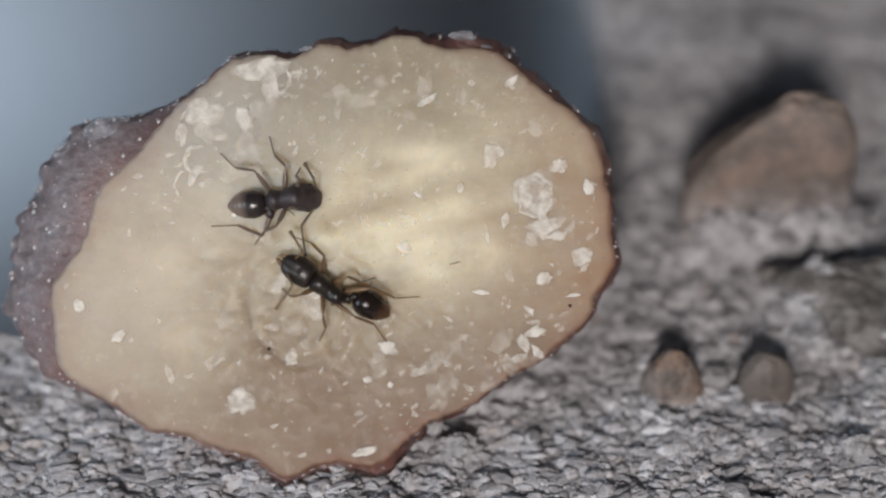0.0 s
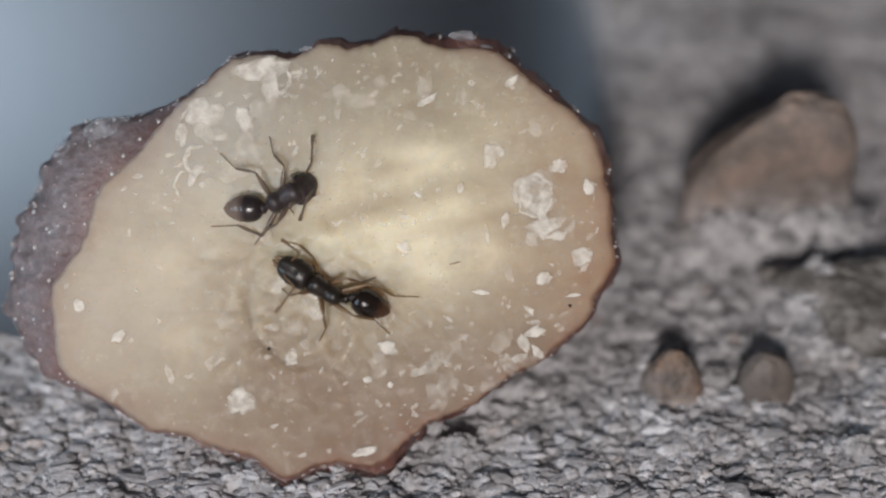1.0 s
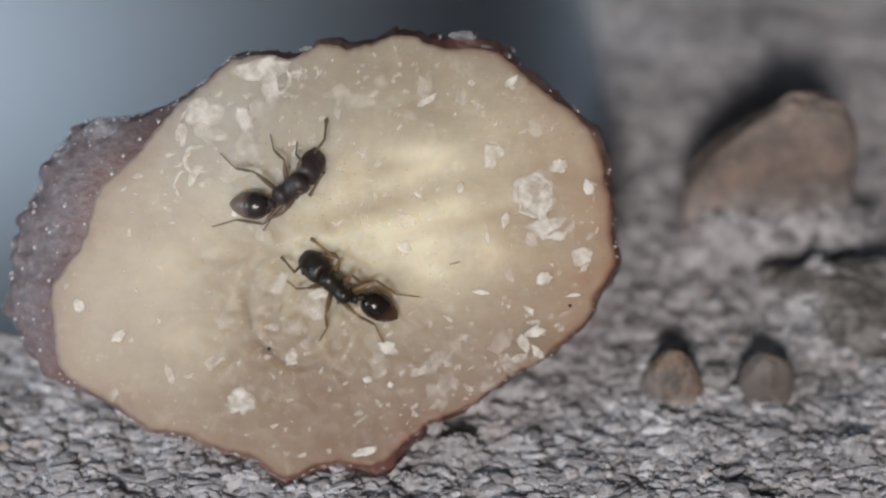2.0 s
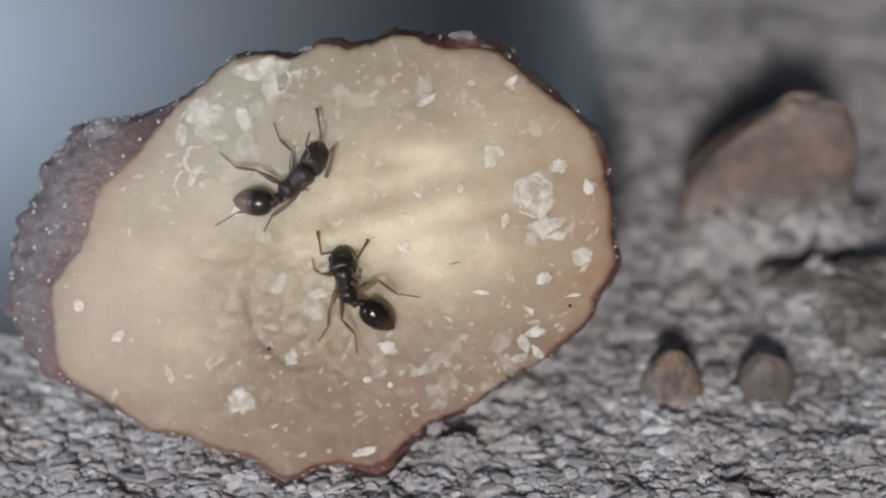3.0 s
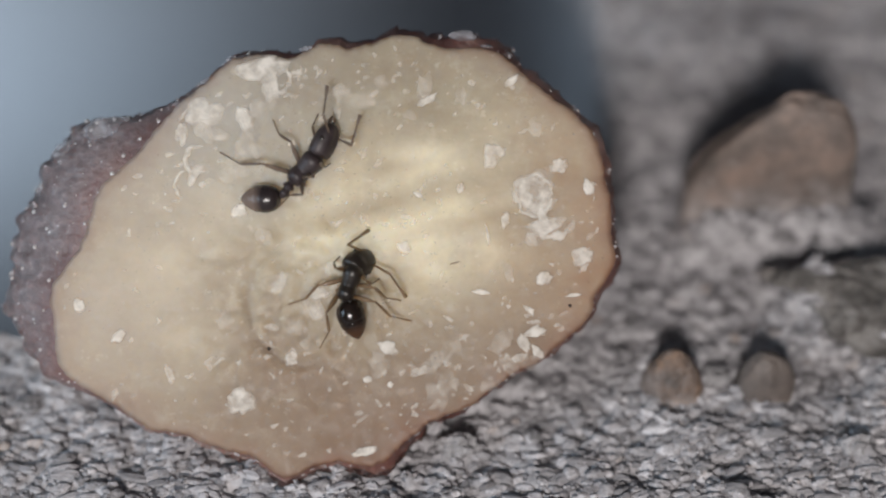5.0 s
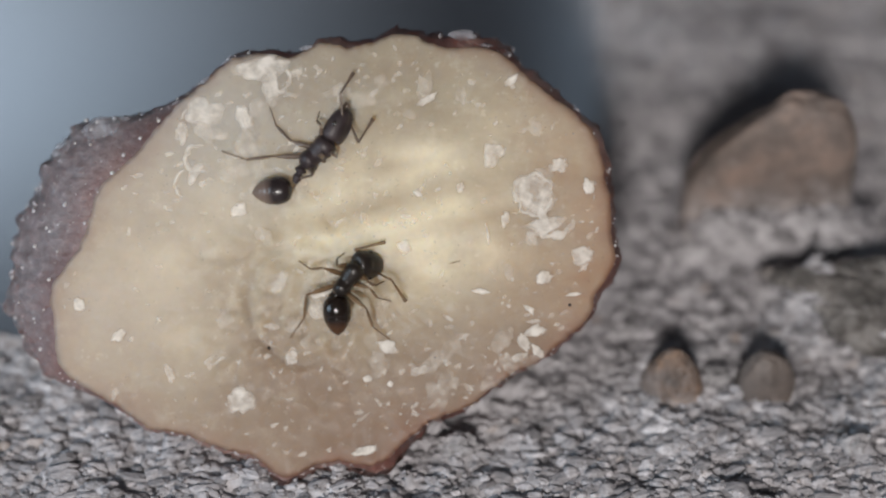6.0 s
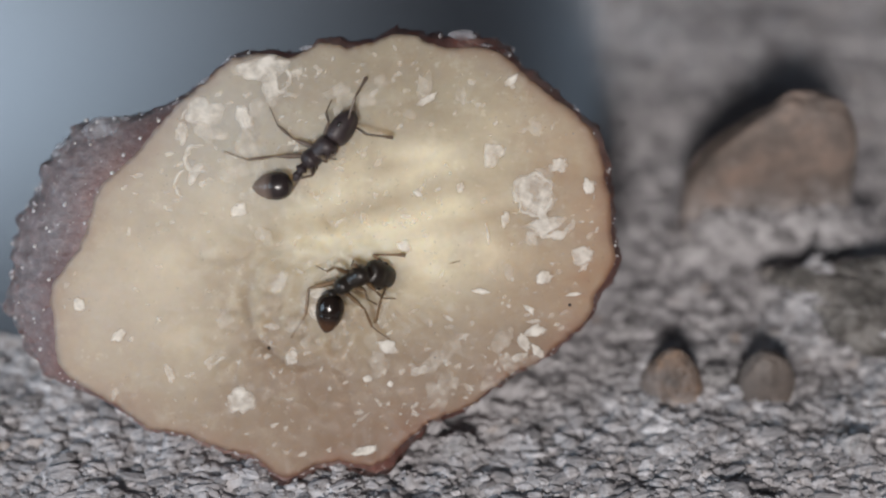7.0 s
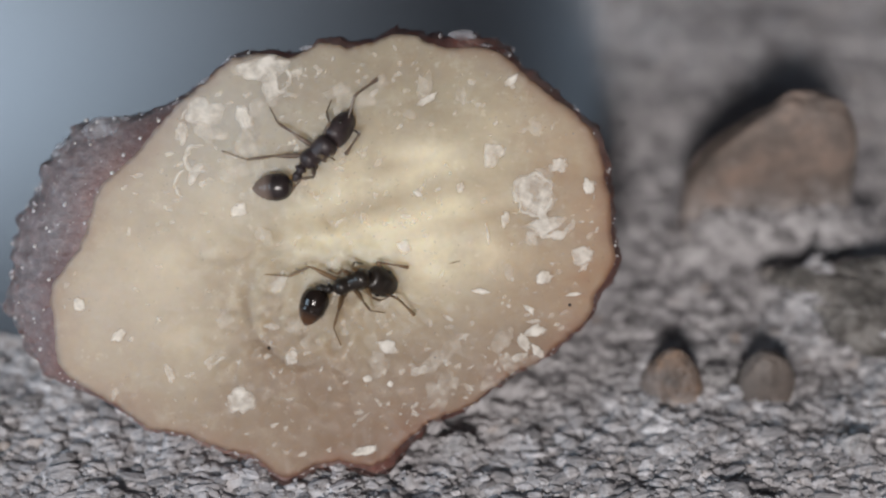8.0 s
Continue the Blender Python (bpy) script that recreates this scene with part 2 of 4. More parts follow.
BLACK = shell_material("black_shell", (0.009, 0.007, 0.006), (0.022, 0.016, 0.012), 0.36)
GASTER = shell_material("black_gaster", (0.007, 0.005, 0.004), (0.018, 0.011, 0.008), 0.16, (0.060, 0.028, 0.014), 0.62)
# brown-black shell and gaster, colours lifted for the haze over this ant
BROWN = shell_material("brown_black_shell", (0.020, 0.014, 0.015), (0.043, 0.031, 0.032), 0.5)
BROWN_GASTER = shell_material("brown_black_gaster", (0.016, 0.012, 0.012), (0.030, 0.022, 0.022), 0.27, (0.135, 0.098, 0.080), 0.46)
AMBER = shell_material("amber_limb", (0.075, 0.044, 0.022), (0.20, 0.125, 0.066), 0.36)
DARK_LIMB = shell_material("dark_limb", (0.065, 0.046, 0.035), (0.155, 0.112, 0.082), 0.34)


# ---- builders ----
def mesh_of(name, bm, mat):
    me = bpy.data.meshes.new(name)
    bm.to_mesh(me)
    bm.free()
    me.materials.append(mat)
    me.polygons.foreach_set("use_smooth", [True] * len(me.polygons))
    return me


def part(name, bm, mat, parent=None, label=""):
    ob = new(name, mesh_of(name, bm, mat))
    ob.parent = parent
    return tagged(ob, label)


def part_of(name, verts, faces, mat, parent=None, label=""):
    me = bpy.data.meshes.new(name)
    me.from_pydata(verts, [], faces)
    me.materials.append(mat)
    me.polygons.foreach_set("use_smooth", [True] * len(me.polygons))
    ob = new(name, me)
    ob.parent = parent
    return tagged(ob, label)


def lathe(profile, sides=20, squash=(1.0, 1.0), bend=None):
    """A body round the x axis from rows of (x, half width) in millimetres; squash: width, height; bend: x -> lift."""
    bm = bmesh.new()
    rings = []
    for x, r in profile:
        lift = bend(x) if bend else 0.0
        rings.append([bm.verts.new((x * MM, r * squash[0] * math.cos(a) * MM, (r * squash[1] * math.sin(a) + lift) * MM)) for a in [2 * math.pi * k / sides for k in range(sides)]])
    for p, q in zip(rings, rings[1:]):
        for k in range(sides):
            bm.faces.new((p[k], q[k], q[(k + 1) % sides], p[(k + 1) % sides]))
    bm.faces.new(rings[0])
    bm.faces.new(rings[-1][::-1])
    bmesh.ops.recalc_face_normals(bm, faces=bm.faces)
    return bm


def smooth_profile(rows, steps):
    """Rows of (x, half width) drawn finer, with rounded turns."""
    xs, rs = np.array([r[0] for r in rows]), np.array([r[1] for r in rows])
    s = np.linspace(0, 1, len(rows))
    f = np.linspace(0, 1, steps)
    return list(zip(pchip(s, xs, f), pchip(s, rs, f)))


def pchip(x, y, at):
    """Smooth curve through the rows that never overshoots them."""
    x, y, at = np.asarray(x, float), np.asarray(y, float), np.asarray(at, float)
    h, d = np.diff(x), np.diff(y) / np.diff(x)
    m = np.zeros(len(x))
    for i in range(1, len(x) - 1):
        if d[i - 1] * d[i] > 0:
            a, b = 2 * h[i] + h[i - 1], h[i] + 2 * h[i - 1]
            m[i] = (a + b) / (a / d[i - 1] + b / d[i])
    i = np.clip(np.searchsorted(x, at, side="right") - 1, 0, len(x) - 2)
    t = np.clip((at - x[i]) / h[i], 0, 1)
    return (2 * t**3 - 3 * t**2 + 1) * y[i] + (t**3 - 2 * t**2 + t) * h[i] * m[i] + (3 * t**2 - 2 * t**3) * y[i + 1] + (t**3 - t**2) * h[i] * m[i + 1]


def lumps(p, size, octaves=3):
    """Soft noise about zero at a place in millimetres."""
    v, a = 0.0, 1.0
    q = Vector(p) / size
    for _ in range(octaves):
        v += a * noise.noise(q)
        q, a = q * 2.1 + Vector((3.1, 1.7, 5.3)), a * 0.5
    return v


# ---- the ground: one sheet, fine in the middle, reaching far out ----
TABLES = {}


def value_noise(x, y, size, seed):
    if seed not in TABLES:
        TABLES[seed] = np.random.default_rng(seed).random((256, 256))
    table = TABLES[seed]
    gx, gy = x / size, y / size
    ix, iy = np.floor(gx).astype(int), np.floor(gy).astype(int)
    fx, fy = gx - ix, gy - iy
    fx, fy = fx * fx * (3 - 2 * fx), fy * fy * (3 - 2 * fy)
    a, b = table[ix % 256, iy % 256], table[(ix + 1) % 256, iy % 256]
    c, d = table[ix % 256, (iy + 1) % 256], table[(ix + 1) % 256, (iy + 1) % 256]
    return (a * (1 - fx) + b * fx) * (1 - fy) + (c * (1 - fx) + d * fx) * fy - 0.5


def ground_height(x, y):
    x, y = np.asarray(x, float), np.asarray(y, float)
    fade = np.exp(-((np.hypot(x, y - 6) / 60) ** 4))
    return fade * (0.55 * value_noise(x, y, 4.2, 1) + 0.45 * value_noise(x, y, 1.5, 2) + 0.44 * value_noise(x, y, 0.55, 3) + 0.26 * value_noise(x, y, 0.27, 4)) - 0.30 + ledge(x, y) + bank(x, y) - DROP * np.clip(beyond_edge(x, y) / 0.7, 0, 1)


DROP = 140.0


def ledge(x, y):
    """A step in the slab that rises slowly towards the back and breaks off."""
    brink = 2.5 + 0.35 * value_noise(x, y, 1.1, 9) + 0.25 * value_noise(x, y, 0.45, 10) + 0.7 * np.clip((12.6 - x) / 1.8, 0, 1) - 0.35 * np.clip((x - 12.8) / 1.2, 0, 1)
    rise = np.clip((y + 0.6) / (brink + 0.6), 0, 1) ** 1.2 * np.clip((brink - y) / 0.25, 0, 1)
    seat = np.clip(1.3 - ((x - 15.9) / 3.2) ** 2 - ((y - 1.7) / 0.95) ** 2, 0, 1)  # where the crusted stone is bedded
    return 2.5 * rise * np.clip((x - 10.8) / 1.8, 0, 1) - 0.5 * seat


def bank(x, y):
    """Grit heaped against the foot of the big stone, behind the ledge."""
    front = np.clip((y - 3.7) / 1.2, 0, 1)
    back = np.exp(-((np.clip(y - 4.8, 0, None) / 2.3) ** 2))
    return 1.7 * front * front * (3 - 2 * front) * back * np.clip((x - 8.1) / 1.4, 0, 1) * np.clip((17.0 - x) / 3.4, 0.3, 1)


def under_crust(x, y):
    """Whether a grain would lie where the crusted stone comes through the grit."""
    return ((x - 15.3) / 3.0) ** 2 + ((y - 1.65) / 0.75) ** 2 < 1


def beyond_edge(x, y):
    """How far a place lies past the broken edge of the gritty slab, behind the fruit; below it is a deep hollow."""
    back = np.interp(x, [-60, -20, -13, -10, -6, 3, 5], [0.0, 0.4, 0.9, 4.0, 8.0, 8.5, 9.0]) + 0.8 * value_noise(x, y, 1.6, 7)
    side = 6.3 + 0.5 * value_noise(x, y, 1.3, 8)
    return np.minimum(y - back, side - x)


def ground():
    inner = np.arange(-26, 26.01, 0.115)
    outer = np.array([26.5, 28, 30, 33, 36, 40, 46, 55, 70, 100, 160, 260, 420, 700.0])
    xs = np.concatenate([-outer[::-1], inner, outer])
    ys = xs + 8
    gx, gy = np.meshgrid(xs, ys, indexing="ij")
    gz = ground_height(gx, gy)
    verts = (np.stack([gx, gy, gz], -1).reshape(-1, 3) * MM).tolist()
    n, m = gx.shape
    i = (np.arange(n - 1)[:, None] * m + np.arange(m - 1)[None, :]).ravel()
    faces = np.stack([i, i + m, i + m + 1, i + 1], -1).tolist()
    ob = part_of("ground", verts, faces, BED)
    return tagged(ob, "grey gritty slab under the fruit with a broken back edge", "ground", kind="structure")


def pebble_shape(detail, seed, rough=0.22):
    bm = bmesh.new()
    bmesh.ops.create_icosphere(bm, subdivisions=detail, radius=1)
    rnd = random.Random(seed + 40)
    breaks = [(Vector((rnd.gauss(0, 1), rnd.gauss(0, 1), rnd.gauss(0, 1))).normalized(), rnd.uniform(0.5, 0.85)) for _ in range(7)]
    for v in bm.verts:
        v.co *= 1 + rough * lumps(tuple(v.co * 1.0 + Vector((seed * 7.3, 0, 0))), 0.9, 2)
        for way, depth in breaks:
            past = v.co.dot(way) - depth
            if past > 0:
                v.co -= way * past * 0.9
    verts, faces = np.array([v.co[:] for v in bm.verts]), np.array([[v.index for v in f.verts] for f in bm.faces])
    bm.free()
    return verts, faces


def scatter_grit():
    """Packed grains over all the ground that shows."""
    rng = np.random.default_rng(5)
    shapes = [pebble_shape(2 if k < 10 else 1, k, 0.4) for k in range(24)]
    verts, faces, count, singles = [], [], 0, 0
    meshes = []
    for v, f in shapes[:8]:
        me = bpy.data.meshes.new("grain")
        me.from_pydata((v * 0.2 * MM).tolist(), [], f.tolist())
        me.materials.append(GRAIN)
        me.polygons.foreach_set("use_smooth", [True] * len(me.polygons))
        meshes.append(me)
    step = 0.30
    for gy in np.arange(-9.5, 27, step):
        half = 16.5 + 0.30 * max(gy, -5)
        for gx in np.arange(-half, half, step):
            x, y = gx + rng.uniform(-0.5, 0.5) * step, gy + rng.uniform(-0.5, 0.5) * step
            if ((x + 3.3) / 7.5) ** 2 + ((y - 1.5) / 5.0) ** 2 < 1 and y > -3 or float(beyond_edge(x, y)) > -0.05 or under_crust(x, y):
                continue
            size = 0.12 + 0.11 * rng.random() ** 1.5 + (0.03 + 0.10 * rng.random() if rng.random() < 0.13 else 0)
            v, f = shapes[rng.integers(0, 10) if y < 0.5 else rng.integers(10, len(shapes))]
            turn = Euler((rng.uniform(-0.3, 0.6), rng.uniform(-0.3, 0.3), rng.uniform(-0.5, 0.5))).to_matrix()
            scale = np.array([rng.uniform(1.15, 2.5), rng.uniform(0.75, 1.15), rng.uniform(0.5, 0.85)]) * size
            z = float(ground_height(x, y)) + 0.10 * rng.random() - 0.02
            if size > 0.215 and -9 < y < -0.5 and abs(x) < 14 and singles < 290:
                singles += 1
                ob = new("grain", meshes[rng.integers(len(meshes))])
                ob.parent = GROUND
                ob.matrix_local = Matrix.Translation(Vector((x, y, z)) * MM) @ turn.to_4x4() @ Matrix.Diagonal((*(scale / 0.2), 1))
                continue
            p = (v * scale) @ np.array(turn).T
            verts.append(p + np.array([x, y, z]))
            faces.append(f + count)
            count += len(v)
    # crumbs lodged between the grains near the front
    for _ in range(3800):
        x, y = rng.uniform(-15, 15), rng.uniform(-9.5, 1.5)
        if ((x + 3.3) / 7.5) ** 2 + ((y - 1.5) / 5.0) ** 2 < 1 and y > -3 or float(beyond_edge(x, y)) > -0.05:
            continue
        v, f = shapes[rng.integers(10, len(shapes))]
        p = v * rng.uniform(0.04, 0.085) * np.array([rng.uniform(0.9, 1.8), 1.0, 0.8])
        verts.append(p + np.array([x, y, float(ground_height(x, y)) + rng.uniform(0.08, 0.2)]))
        faces.append(f + count)
        count += len(v)
    ob = part_of("grit", (np.concatenate(verts) * MM).tolist(), np.concatenate(faces).tolist(), GRIT)
    return tagged(ob, "packed pale and dark grey grains of coarse sand", "grit", kind="stuff")


def stone(name, place, size, turn, mat, label, seed, rough=0.12, square=2.0, point=0.0, slope=0.0):
    """A stone sunk in the grit; square: 2 is round, more is blocky; point: how much it narrows upward; slope: how far one shoulder falls."""
    bm = bmesh.new()
    bmesh.ops.create_icosphere(bm, subdivisions=5, radius=1)
    for v in bm.verts:
        p = v.co.copy()
        p /= sum(abs(c) ** square for c in p) ** (1 / square)
        p *= 1 + rough * lumps(tuple(p + Vector((seed * 5.1, seed, 0))), 0.8, 4)
        if p.z > 0:
            p.z *= 1 - slope * min(1.0, max(0.0, 0.08 - p.x) / 1.08)
            p.x *= 1 - point * p.z
            p.y *= 1 - point * p.z
        v.co = Vector((p.x * size[0], p.y * size[1], p.z * size[2])) * MM
    ob = part(name, bm, mat, None, label)
    ob.matrix_world = pose(place[0] * MM, place[1] * MM, place[2] * MM, *turn)
    return tagged(ob, label, "stone", "stones in the grit")


GROUND = ground()
scatter_grit()
stone("stone", (11.38, 5.7, -0.9), (2.9, 0.8, 6.6), (-6, 0, 0), RUST, "rusty brown blunt stone leaning back in the grit", 12, 0.05, 5.0, 0.0, 0.43)
stone("stone", (7.58, -1.4, -0.65), (1.14, 0.85, 2.25), (0, 0, -10), ORANGE, "small orange and brown pointed stone in the grit", 5, 0.09, 2.0, 0.22)
stone("stone", (10.65, -1.35, -0.7), (0.99, 0.8, 2.15), (0, 0, 5), DUSK, "smooth taupe rounded stone in the grit", 3, 0.07, 2.3, 0.04)
stone("stone", (9.1, -1.0, -0.36), (0.46, 0.4, 0.55), (0, 0, 0), LUMP, "small grey stone chip in the grit", 4, 0.15, 4.0)
stone("stone", (7.7, 14.0, -0.3), (0.7, 0.6, 0.42), (0, 0, 0), LUMP, "dull grey stone lying behind the fruit", 6, 0.25)
stone("stone", (15.35, 1.46, 0.82), (3.9, 1.28, 0.86), (42, -5, -4), CRUST, "low grey-brown crusted stone bedded in the grit", 9, 0.6)
for place, size, seed in (((13.25, -3.8, -0.15), (0.55, 0.35, 0.6), 7), ((0.45, -3.8, -0.2), (0.6, 0.35, 0.55), 8)):
    stone("grit_lump", place, size, (0, 0, 0), LUMP, "grey lump of cemented grit in the slab", seed, 0.4)

# ---- the cut fruit ----
CENTRE = (-3.26, -0.16)
MEAN_RADIUS = 7.454
WAVES = ((-0.085, 0.086), (0.959, 0.738), (0.053, -0.022), (0.163, 0.220), (0.030, -0.235), (-0.005, 0.067), (0.026, -0.012), (-0.055, -0.027), (0.038, -0.005), (-0.028, -0.003), (-0.011, -0.047), (-0.050, -0.005), (0.043, 0.026), (0.041, -0.018), (0.040, -0.030), (-0.015, 0.055), (-0.019, 0.005), (0.009, -0.009), (0.007, -0.034), (-0.005, 0.041), (0.026, -0.002), (-0.010, -0.007), (0.012, -0.001), (0.002, -0.007), (0.004, -0.006), (0.003, -0.006), (0.015, -0.001), (0.001, -0.006), (0.006, -0.012), (-0.000, -0.005), (0.006, 0.001), (-0.003, -0.012))


def rim(a):
    """Half width of the cut face at an angle: an egg shape with a slightly wavy edge."""
    r = MEAN_RADIUS + sum(c * math.cos(k * a) + s * math.sin(k * a) for k, (c, s) in enumerate(WAVES, 1))
    r += 0.10 * math.exp(-((((a - 0.62 + math.pi) % (2 * math.pi) - math.pi) / 0.36) ** 2))
    return r + 0.05 * lumps((math.cos(a) * 7, math.sin(a) * 7, 0.5), 0.7, 3) + 0.075 * lumps((math.cos(a) * 7, math.sin(a) * 7, 3.5), 0.3, 3)


def face_relief(x, y):
    z = 0.05 * lumps((x, y, 0.0), 2.4, 2) + 0.010 * lumps((x, y, 4.0), 0.5, 2)
    z += 0.03 * math.sin(1.9 * (y - 0.25 * x) + 0.8 * lumps((x, y, 9.0), 3.0, 2)) * math.exp(-((x + 0.5) / 5) ** 2 - ((y - 1.0) / 2.6) ** 2)
    d = math.hypot(x + 4.2, (y + 1.8) * 1.1)
    z += 0.22 * math.exp(-((d / 3.2) ** 2)) * (abs(lumps((x, y, 2.0), 0.9, 2)) - 0.3)
    z -= 0.13 * math.exp(-((d - 2.0 - 0.25 * lumps((x, y, 6.0), 1.1, 2)) / 0.14) ** 2) * max(0.0, math.sin(math.atan2(y + 1.8, x + 4.2) + 4.37))
    return z


def bulge(a):
    """How far the skin swells out behind the cut, widest on one side."""
    def hill(at, wide):
        d = (math.degrees(a) - at + 180) % 360 - 180
        return math.exp(-((d / wide) ** 2))
    return 0.34 + 2.2 * hill(156, 11) + 2.5 * hill(176, 14) + 1.0 * hill(196, 9) + 0.10 * hill(80, 24) + 0.10 * hill(57, 12) - 0.02 * hill(121, 9) + 0.12 * hill(20, 40) - 0.14 * hill(315, 30) + 0.3 * hill(283, 7) + 0.45 * hill(60.5, 5)


def skin_reach(a, r, q):
    """Half width of the skin at a share q of its depth: it swells at once behind the cut, then closes."""
    return (r - 0.03) * max(0.0, math.cos(q * math.pi / 2)) ** 0.45 + bulge(a) * (1 - math.exp(-22 * q)) * (1 - q)


def skin_lumps(a, x, y, w):
    return (0.22 + 0.4 * min(1.0, bulge(a) / 2)) * lumps((x, y, w), 1.0, 3) + 0.15 * lumps((x, y, w), 0.3, 3)


def fruit():
    fruit = new("cut_fruit")
    fruit.matrix_world = FACE
    tagged(fruit, "half a pale fleshed fruit with thin red-brown skin, freshly cut", "fruit")
    turns, rings = 420, 60
    angles = [2 * math.pi * k / turns for k in range(turns)]
    edge = [rim(a) for a in angles]

    def floor_w(y):
        return (0.06 - FACE_HEIGHT - y * math.cos(radians(TILT))) / math.sin(radians(TILT))

    bm = bmesh.new()
    margin = bm.verts.layers.float.new("margin")
    mid = bm.verts.new((CENTRE[0] * MM, CENTRE[1] * MM, face_relief(*CENTRE) * MM))
    last = None
    for j in range(1, rings + 1):
        f = j / rings
        f = 1 - (1 - f) ** 1.25
        row = []
        for a, r in zip(angles, edge):
            x, y = CENTRE[0] + r * f * math.cos(a), CENTRE[1] + r * f * math.sin(a)
            w = face_relief(x, y) - 0.08 * max(0.0, (f - 0.978) / 0.022) ** 2
            row.append(bm.verts.new((x * MM, y * MM, w * MM)))
            left = min(1.0, max(0.0, (-6.5 - x) / 2.5))
            row[-1][margin] = max(0.0, 1 - (1 - f) * r / (0.55 + 0.45 * left + 0.5 * lumps((x, y, 12.0), 1.6, 3))) ** 1.6 * (1.0 - 0.28 * left)
        for k in range(turns):
            q = (k + 1) % turns
            if last:
                bm.faces.new((last[k], row[k], row[q], last[q]))
            else:
                bm.faces.new((mid, row[k], row[q]))
        last = row
    part("flesh", bm, FLESH, fruit, "pale cream flesh, darker towards margin and bottom")

    bm = bmesh.new()
    last, deep = None, 44
    for j in range(deep + 1):
        q = j / deep
        row = []
        for a, r in zip(angles, edge):
            away = skin_reach(a, r, q)
            x, y = CENTRE[0] + away * math.cos(a), CENTRE[1] + away * math.sin(a)
            w = -0.11 - 8.5 * math.sin(q * math.pi / 2)
            rough = min(1.0, q * 9)
            shift = rough * skin_lumps(a, x, y, w)
            x, y = x + shift * math.cos(a), y + shift * math.sin(a)
            row.append(bm.verts.new((x * MM, y * MM, max(w, floor_w(y)) * MM)))
        if last:
            for k in range(turns):
                n = (k + 1) % turns
                bm.faces.new((last[n], last[k], row[k], row[n]))
        last = row
    part("skin", bm, SKIN, fruit, "thin dark red-brown skin, ashen where it swells")
    return fruit


FRUIT = fruit()


def flake(x, y, wide, high, turn, seed, hollow=0.0, mat=FLAKE, name="flake"):
    """A thin crust of dried starch with a ragged edge, lying on the face."""
    rnd = random.Random(seed)
    bm = bmesh.new()
    n = 30
    phase = rnd.uniform(0, 99)
    rows = []
    thick = bm.verts.layers.float.new("thickness")
    for f, lift in ((1.0, 0.0), (0.92, 0.022), (0.7, 0.035), (0.4, 0.04), (0.0, 0.04)):
        ring = []
        for k in range(n):
            a = 2 * math.pi * k / n
            r = 1 + 0.42 * lumps((math.cos(a) * 1.2 + phase, math.sin(a) * 1.2, seed), 0.8, 3)
            r *= f
            px, py = wide * r * math.cos(a), high * r * math.sin(a)
            px += hollow * (py / max(high, 0.01)) ** 2 * wide
            c, s = math.cos(radians(turn)), math.sin(radians(turn))
            u, v = x + px * c - py * s, y + px * s + py * c
            ring.append(bm.verts.new((u * MM, v * MM, (face_relief(u, v) + lift - 0.01 + 0.012 * lumps((u, v, 3), 0.15, 2)) * MM)))
            ring[-1][thick] = min(1.0, (1 - f) / 0.22 + 0.05)
            if f == 0.0:
                break
        rows.append(ring)
    for p, q in zip(rows, rows[1:]):
        for k in range(n):
            m = (k + 1) % n
            if len(q) == 1:
                bm.faces.new((p[k], p[m], q[0]))
            else:
                bm.faces.new((p[k], p[m], q[m], q[k]))
    return part(name, bm, mat, FRUIT)


LARGE_FLAKES = ((-5.75, 5.62, 0.92, 0.36, 8, 0.1), (-5.4, 5.1, 0.28, 0.5, 10, 0), (-7.5, 4.25, 0.62, 0.5, 0, 0.2), (-6.25, 4.05, 0.26, 0.42, 20, 0.3), (-8.2, 3.6, 0.22, 0.32, 10, 0), (3.35, 0.75, 0.6, 0.26, 20, -0.5), (3.1, 1.1, 0.16, 0.4, 30, 0), (1.6, 2.95, 0.32, 0.44, -30, 0.2), (3.65, 2.62, 0.3, 0.26, 20, 0.3), (4.55, 1.95, 0.18, 0.3, 25, 0), (4.3, -0.25, 0.4, 0.3, 20, 0.1), (3.18, -0.92, 0.28, 0.24, 0, 0))
SMALL_FLAKES = ((-6.3, -4.8, 0.46, 0.44, 0, 0), (-1.75, -3.08, 0.4, 0.2, -20, 0.2), (-0.75, -3.85, 0.36, 0.18, 15, 0), (-2.35, -4.1, 0.16, 0.14, 0, 0), (-1.65, -4.25, 0.12, 0.1, 0, 0), (2.15, 5.25, 0.3, 0.13, 40, 0), (-0.5, 4.65, 0.36, 0.13, 30, 0), (0.55, 1.9, 0.17, 0.13, 60, 0), (-0.78, 1.7, 0.2, 0.08, -25, 0), (1.4, 0.45, 0.07, 0.32, 10, 0), (1.95, 0.9, 0.14, 0.26, -10, 0), (-1.2, 0.05, 0.25, 0.22, 0, 0), (-11.4, -1.75, 0.2, 0.24, 0, 0.2))
